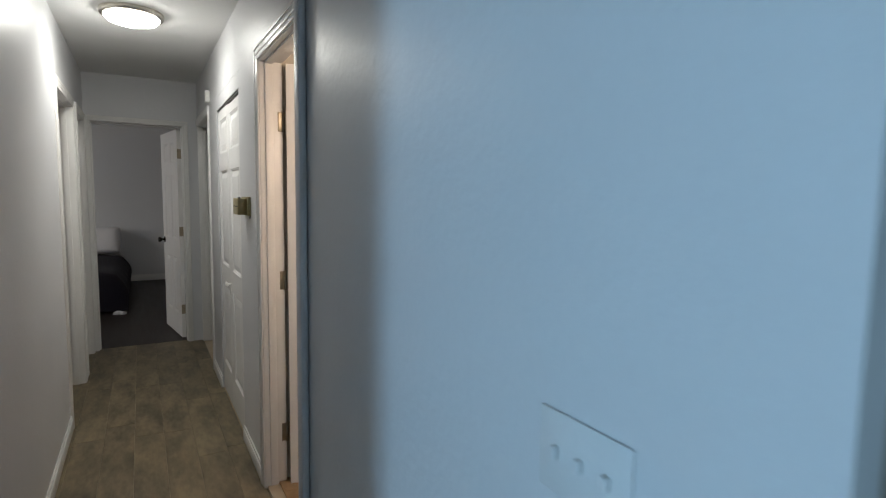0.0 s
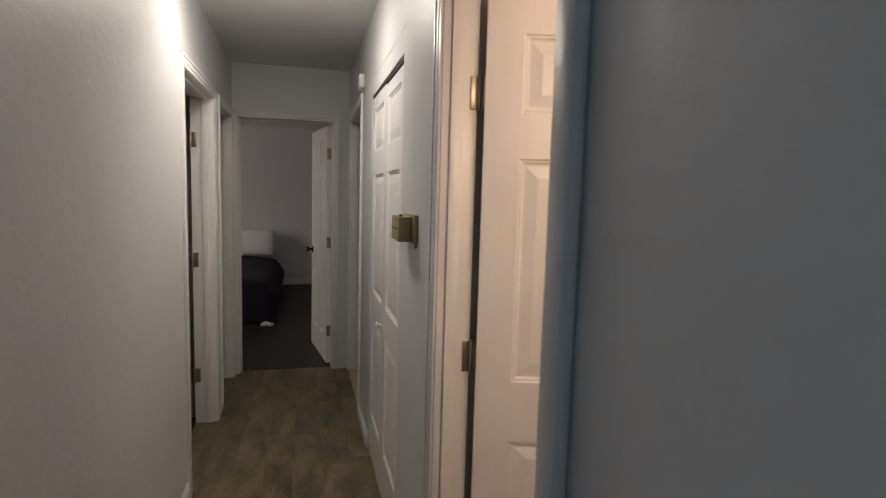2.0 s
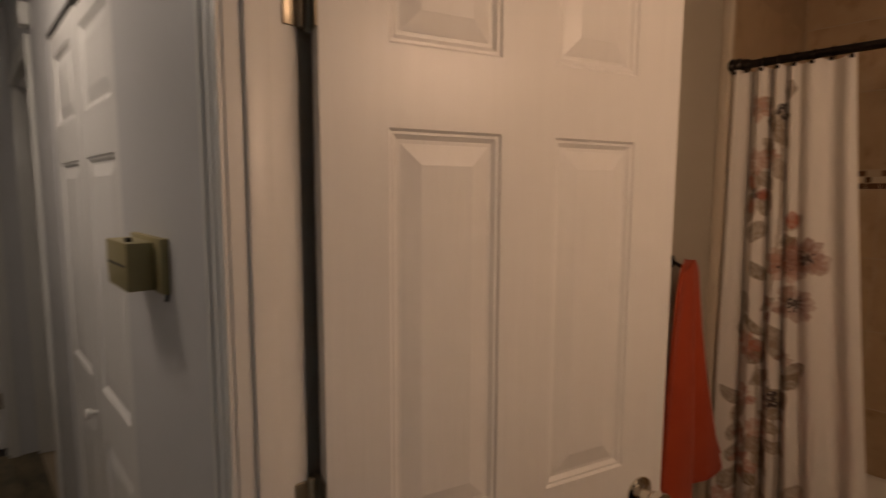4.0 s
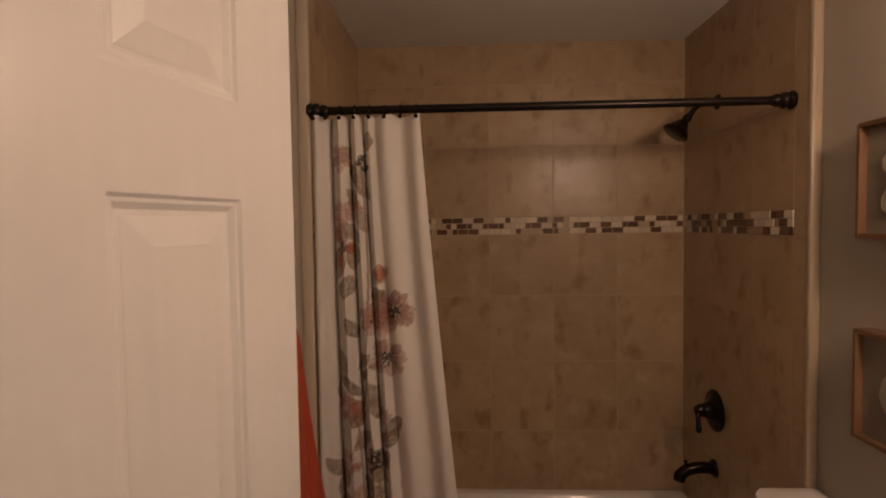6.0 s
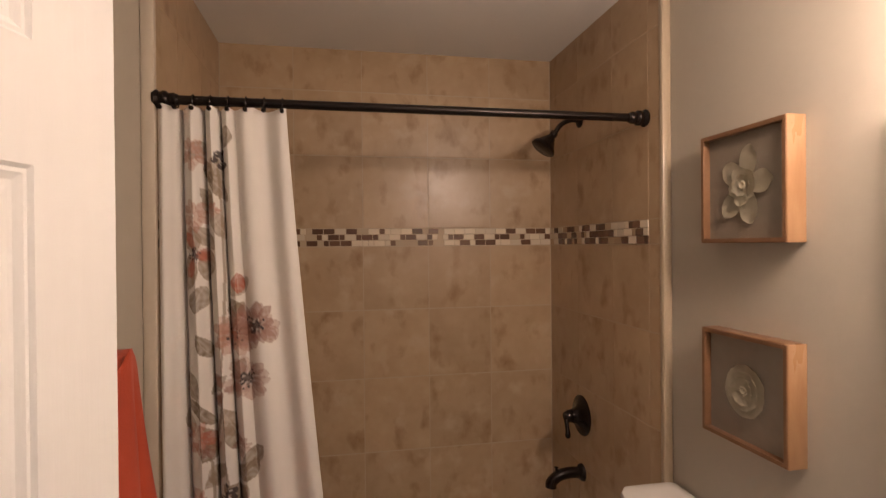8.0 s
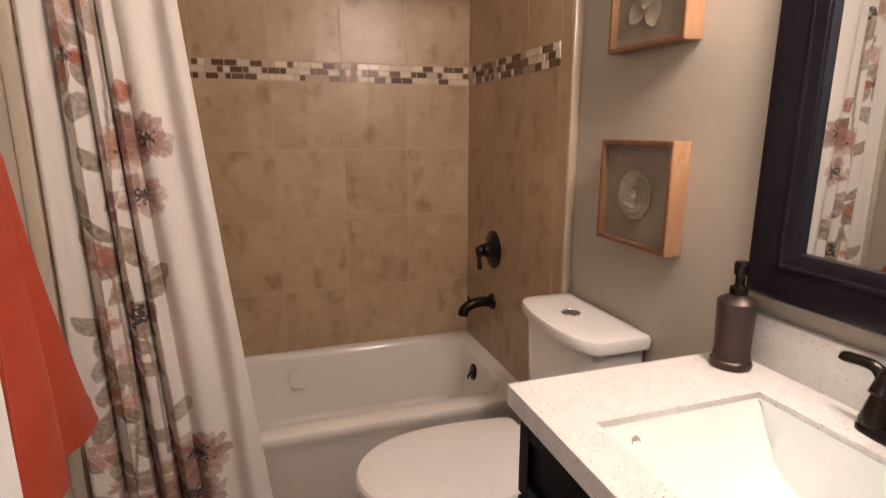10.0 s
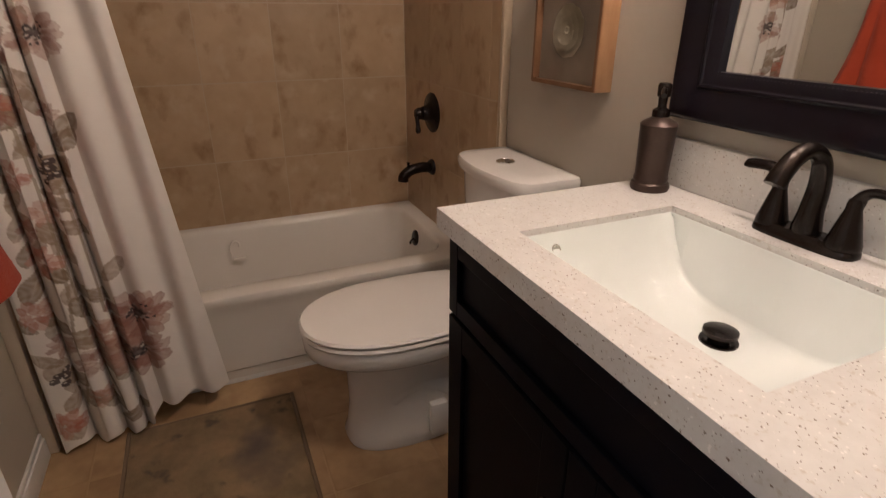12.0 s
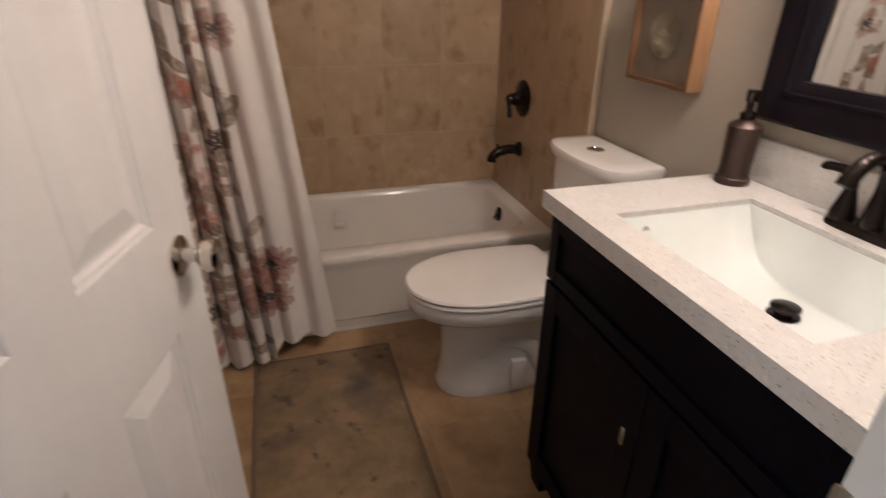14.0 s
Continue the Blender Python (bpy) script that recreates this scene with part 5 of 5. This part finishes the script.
# ceiling fan grille
vent = thing("ceiling_vent", (1.48, 1.70, BC), "white ceiling exhaust fan grille", "vent")
part("frame", boxes((1.30, 1.57, 1.585, 1.60, BC - 0.016, BC - 0.0005), (1.30, 1.57, 1.81, 1.825, BC - 0.016, BC - 0.0005), (1.30, 1.315, 1.60, 1.81, BC - 0.016, BC - 0.0005), (1.555, 1.57, 1.60, 1.81, BC - 0.016, BC - 0.0005), bevel=0.003), M_trim, vent, "", 40)
for k in range(9):
    part("slat", boxes((1.318 + 0.0265 * k, 1.334 + 0.0265 * k, 1.60, 1.81, BC - 0.012, BC - 0.006), bevel=0.001), M_trim, vent)
part("backing", boxes((1.315, 1.555, 1.60, 1.81, BC - 0.004, BC - 0.0005)), M_slot, vent)

# ---- hall things ----
lamp = thing("ceiling_light", (-0.495, 3.66, HC), "lit round flush mount ceiling light", "ceiling lamp")
bm = bmesh.new()
part("base_ring", lathe(bm, [(0, 0), (0.163, 0), (0.165, -0.010), (0.160, -0.026), (0.147, -0.030), (0, -0.030)], (-0.495, 3.66, HC - 0.0005), seg=48), M_nickel, lamp, "brushed metal ring", 40)
bm = bmesh.new()
dome = part("dome", lathe(bm, [(0.142, -0.028), (0.141, -0.036), (0.126, -0.052), (0.095, -0.063), (0.050, -0.070), (0, -0.072)], (-0.495, 3.66, HC), seg=48), M_dome, lamp, "lit milk glass dome", 70)
dome.visible_shadow = False

th = thing("thermostat", (-0.02, 2.99, 1.31), "aged ivory box thermostat mounted on the hall wall", "thermostat")
part("back_plate", boxes((-0.014, -0.0005, 2.885, 3.09, 1.312, 1.408), bevel=0.002), M_olive, th, "", 40)
part("cover", boxes((-0.058, -0.014, 2.925, 3.075, 1.316, 1.400), bevel=0.003), M_olive, th, "", 40)
part("slot", boxes((-0.0586, -0.058, 2.935, 3.065, 1.357, 1.361)), M_slot, th)
part("lever", boxes((-0.050, -0.040, 2.955, 2.967, 1.400, 1.407), bevel=0.001), M_slot, th)
bm = bmesh.new()
tube(bm, curve_points([(-0.003, 2.897, 1.312), (-0.004, 2.898, 1.304), (-0.006, 2.897, 1.298)], 6), 0.003, 8)
part("wire_end", bm, M_slot, th)

sw = thing("light_switch", (-0.004, 0.512, 1.08), "three gang white switch plate on the wall", "light switch")
part("plate", boxes((-0.006, -0.0005, 0.430, 0.594, 1.022, 1.138), bevel=0.0025), M_plate, sw, "", 40)
for k in range(3):
    y = 0.466 + 0.046 * k
    part("toggle", boxes((-0.017, -0.006, y - 0.005, y + 0.005, 1.074, 1.092), bevel=0.002), M_plate, sw, "", 40)

ch = thing("door_chime", (-0.02, 4.59, 2.07), "small white chime box above the door casing", "chime")
part("chime_body", boxes((-0.035, -0.0005, 4.545, 4.615, 2.115, 2.20), bevel=0.006), M_trim, ch, "", 40)

# ---- bedroom things ----
bed = thing("bed", (-1.6, 8.5, 0), "bed with a navy quilt hanging to the floor", "bed")
rows = []
for i in range(40):
    t = i / 39
    y = 7.35 + 2.45 * t
    row = []
    for j in range(40):
        s = j / 39
        if s < 0.28:
            u = s / 0.28
            x, z = -0.72 - 0.05 * u ** 3 + 0.07 * math.sin(3.14159 * u) + 0.022 * math.sin(t * 34) * (1 - u), 0.02 + 0.39 * u
        else:
            u = (s - 0.28) / 0.72
            x, z = -0.77 - 1.53 * u, 0.41 + 0.075 * (1 - (1 - min(1, u * 2.5)) ** 2) + 0.012 * math.sin(t * 9 + u * 7)
        if t < 0.08:
            z = 0.02 + (z - 0.02) * math.sin(t / 0.08 * 1.5708) ** 0.5
        row.append(Vector((x, y, z)))
    rows.append(row)
bm = bmesh.new()
loft(bm, rows, cap=False, closed=False)
bmesh.ops.recalc_face_normals(bm, faces=bm.faces)
bmesh.ops.solidify(bm, geom=bm.faces[:], thickness=0.01)
part("quilt", bm, M_navy, bed, "", 60)
part("mattress", boxes((-2.28, -0.84, 7.62, 9.82, 0.22, 0.38), bevel=0.03), M_pillow, bed, "", 50)
part("bed_base", boxes((-2.26, -0.86, 7.62, 9.8, 0.0, 0.22)), M_navy, bed)


def pillow(cx, cy, z, w, d, h, lean):
    p = thing("pillow", (cx, cy, z), "plump white bed pillow leaning at the head", "pillow", "bed pillows", m=pose(cx, cy, z, lean, 0, 0))
    bm = bmesh.new()
    n = 22
    for s in (1, -1):
        g = [[bm.verts.new((w / 2 * a * (1 - 0.05 * b * b), d / 2 * b * (1 - 0.05 * a * a), s * h / 2 * max(0, (1 - a ** 4) * (1 - b ** 4)) ** 0.55)) for a in [k / n * 2 - 1 for k in range(n + 1)]] for b in [k / n * 2 - 1 for k in range(n + 1)]]
        for i in range(n):
            for j in range(n):
                bm.faces.new((g[i][j], g[i][j + 1], g[i + 1][j + 1], g[i + 1][j]))
    bmesh.ops.remove_doubles(bm, verts=bm.verts, dist=1e-4)
    part("pillow_case", bm, M_pillow, p, "", 80)


pillow(-1.10, 9.62, 0.69, 0.66, 0.42, 0.17, 66)
pillow(-1.83, 9.62, 0.69, 0.66, 0.42, 0.17, 66)
tg = thing("paper_scrap", (-0.74, 7.3, 0.0), "crumpled white paper scrap on the dark floor", "paper")
bm = bmesh.new()
tube(bm, curve_points([(-0.81, 7.20, 0.012), (-0.75, 7.23, 0.022), (-0.71, 7.21, 0.012), (-0.67, 7.24, 0.014)], 10), [0.006, 0.02, 0.028, 0.03, 0.024, 0.02, 0.026, 0.03, 0.022, 0.014, 0.004], 10, 0.45)
part("scrap", bm, M_pillow, tg, "", 60)


# ---- pieces: planks, floor tiles, shower tiles ----
def pieces(parent_name, label, name, spans, place, material, depth, bevel=0.0015, cat="floor"):
    """Alike pieces that share mesh data by size; spans are (u0, u1, v0, v1), place maps u, v and height to the world."""
    home = tagged(new(parent_name), label, cat, "", "structure")
    home.empty_display_size = 0.05
    cache = {}
    for u0, u1, v0, v1 in spans:
        key = (round(u1 - u0, 4), round(v1 - v0, 4))
        if key not in cache:
            a, b = key[0] / 2, key[1] / 2
            bm = bmesh.new()
            rings = [[Vector(place(s * (a - i), t * (b - i), h)) - Vector(place(0, 0, 0)) for s, t in ((-1, -1), (1, -1), (1, 1), (-1, 1))] for i, h in ((0, 0), (0, depth - bevel), (bevel, depth))]
            loft(bm, rings, cap=False)
            bm.faces.new([bm.verts.new(p) for p in rings[-1]])
            bmesh.ops.recalc_face_normals(bm, faces=bm.faces)
            me = bpy.data.meshes.new(name)
            bm.to_mesh(me)
            bm.free()
            me.materials.append(material)
            cache[key] = me
        ob = new(name, cache[key])
        ob.location = place((u0 + u1) / 2, (v0 + v1) / 2, 0)
        ob.parent = home
    return home


rp = random.Random(3)
spans = []
PW, PL = 0.152, 0.915
x = LX - 0.124
while x < 0.12:
    y = -0.5 - rp.random() * PL
    while y < END + 0.05:
        a, b = max(y, -0.4), min(y + PL, END + 0.058)
        if b - a > 0.02:
            spans.append((max(x, LX - 0.124), min(x + PW - 0.0008, 0.004 if a > 0.2 else 0.12), a, b - 0.0008))
        y += PL
    x += PW
pieces("floor_hall", "weathered grey brown vinyl plank hall floor", "plank", [s for s in spans if s[1] - s[0] > 0.01], lambda u, v, h: (u, v, h - 0.0058), M_plank, 0.006, 0.0008)
structure("floor_side_rooms", boxes((-2.6, LX - 0.126, 3.3, END + 0.06, -0.006, 0.0)), M_darkfloor, "dark stained floor in side rooms")
structure("floor_closets", boxes((0.125, 1.4, 2.74, END + 0.06, -0.006, 0.0)), M_plank, "weathered vinyl floor in closets")
structure("floor_living", boxes((-5.58, 2.6, -3.6, -0.402, -0.006, 0.0), (-5.58, -1.022, -0.402, 0.66, -0.006, 0.0), (0.122, 2.6, -0.402, 0.66, -0.006, 0.0)), M_plank, "weathered vinyl floor in the living room")

spans = []
FT = 0.305
for i in range(-1, 8):
    for j in range(-1, 6):
        u0, v0 = 0.062 + FT * i + 0.14, 1.175 + FT * j + 0.10
        a = (max(u0, 0.064), min(u0 + FT - 0.003, 1.80), max(v0, 1.177), min(v0 + FT - 0.003, 2.618))
        if a[1] - a[0] > 0.01 and a[3] - a[2] > 0.01 and not (a[0] < 0.12 and (a[2] < 1.86 or a[3] > 2.62)):
            spans.append(a)
        elif a[1] - a[0] > 0.01 and a[3] - a[2] > 0.01:
            a = (0.128, a[1], a[2], a[3])
            if a[1] - a[0] > 0.01:
                spans.append(a)
pieces("floor_bath", "tan mottled ceramic bathroom floor tile", "floor_tile", spans, lambda u, v, h: (u, v, h + 0.0115), M_floortile, 0.0095, 0.0015)

ZR = ((TZ - 0.01, 0.636), (0.640, 0.946), (0.950, 1.233), (1.237, 1.500), (1.579, 1.876), (1.880, 2.143), (2.147, BC - 0.001))
GX = 0.0028
cuts = [1.206, 1.484, 1.757, 2.033, 2.309, 2.592]
spans = [(a + GX / 2, b - GX / 2, z0, z1) for a, b in zip(cuts, cuts[1:]) for z0, z1 in ZR]
pieces("wall_shower_back", "beige mottled ceramic shower tile wall", "wall_tile", spans, lambda u, v, h: (2.376 - h, u, v), M_walltile, 0.010, 0.0008, "wall")
xc = [1.5325, 1.588, 1.81, 2.087, 2.3655]
xl = [1.6025, 1.81, 2.087, 2.3655]
spans = [(a + GX / 2, b - GX / 2, z0, z1) for a, b in zip(xc, xc[1:]) for z0, z1 in ZR]
low = [(1.534, 1.668, 0.022, TZ - 0.014), (1.534, 1.5866, 1.504, 1.5755)]
pieces("wall_shower_right", "beige mottled ceramic shower tile wall", "wall_tile", spans + low, lambda u, v, h: (u, 1.196 + h, v), M_walltile, 0.008, 0.0008, "wall")
spans = [(a + GX / 2, b - GX / 2, z0, z1) for a, b in zip(xl, xl[1:]) for z0, z1 in ZR]
pieces("wall_shower_left", "beige mottled ceramic shower tile wall", "wall_tile", spans + [(1.604, 1.668, 0.022, TZ - 0.014)], lambda u, v, h: (u, 2.602 - h, v), M_walltile, 0.008, 0.0008, "wall")
# mosaic band of small glass and stone bricks
rm = random.Random(11)
for nm, u0, u1, place in (("trim_mosaic_back", 1.207, 2.591, lambda u, v, h: (2.376 - h, u, v)), ("trim_mosaic_right", 1.5895, 2.365, lambda u, v, h: (u, 1.196 + h, v)), ("trim_mosaic_left", 1.604, 2.365, lambda u, v, h: (u, 2.602 - h, v))):
    groups = [[], [], [], []]
    for r in range(3):
        z0 = 1.504 + 0.0245 * r
        u = u0 - 0.018 * (r % 2)
        while u < u1:
            w = rm.choice((0.023, 0.046, 0.046))
            a, b = max(u, u0), min(u + w - 0.002, u1)
            if b - a > 0.005:
                groups[rm.choice((0, 0, 1, 1, 1, 3, 0))].append((a, b, z0, z0 + 0.0225))
            u += w
    for k, g in enumerate(groups):
        if k == 0:
            home = pieces(nm, "mosaic band of cream, brown and tan bricks", "mosaic_brick", g, place, M_mos[0], 0.0108, 0.001, "trim")
        else:
            extra = pieces(nm, "", "mosaic_brick", g, place, M_mos[k], 0.0105 - 0.0005 * k, 0.001, "trim")
            for c in list(extra.children):
                c.parent = home
            bpy.data.objects.remove(extra)
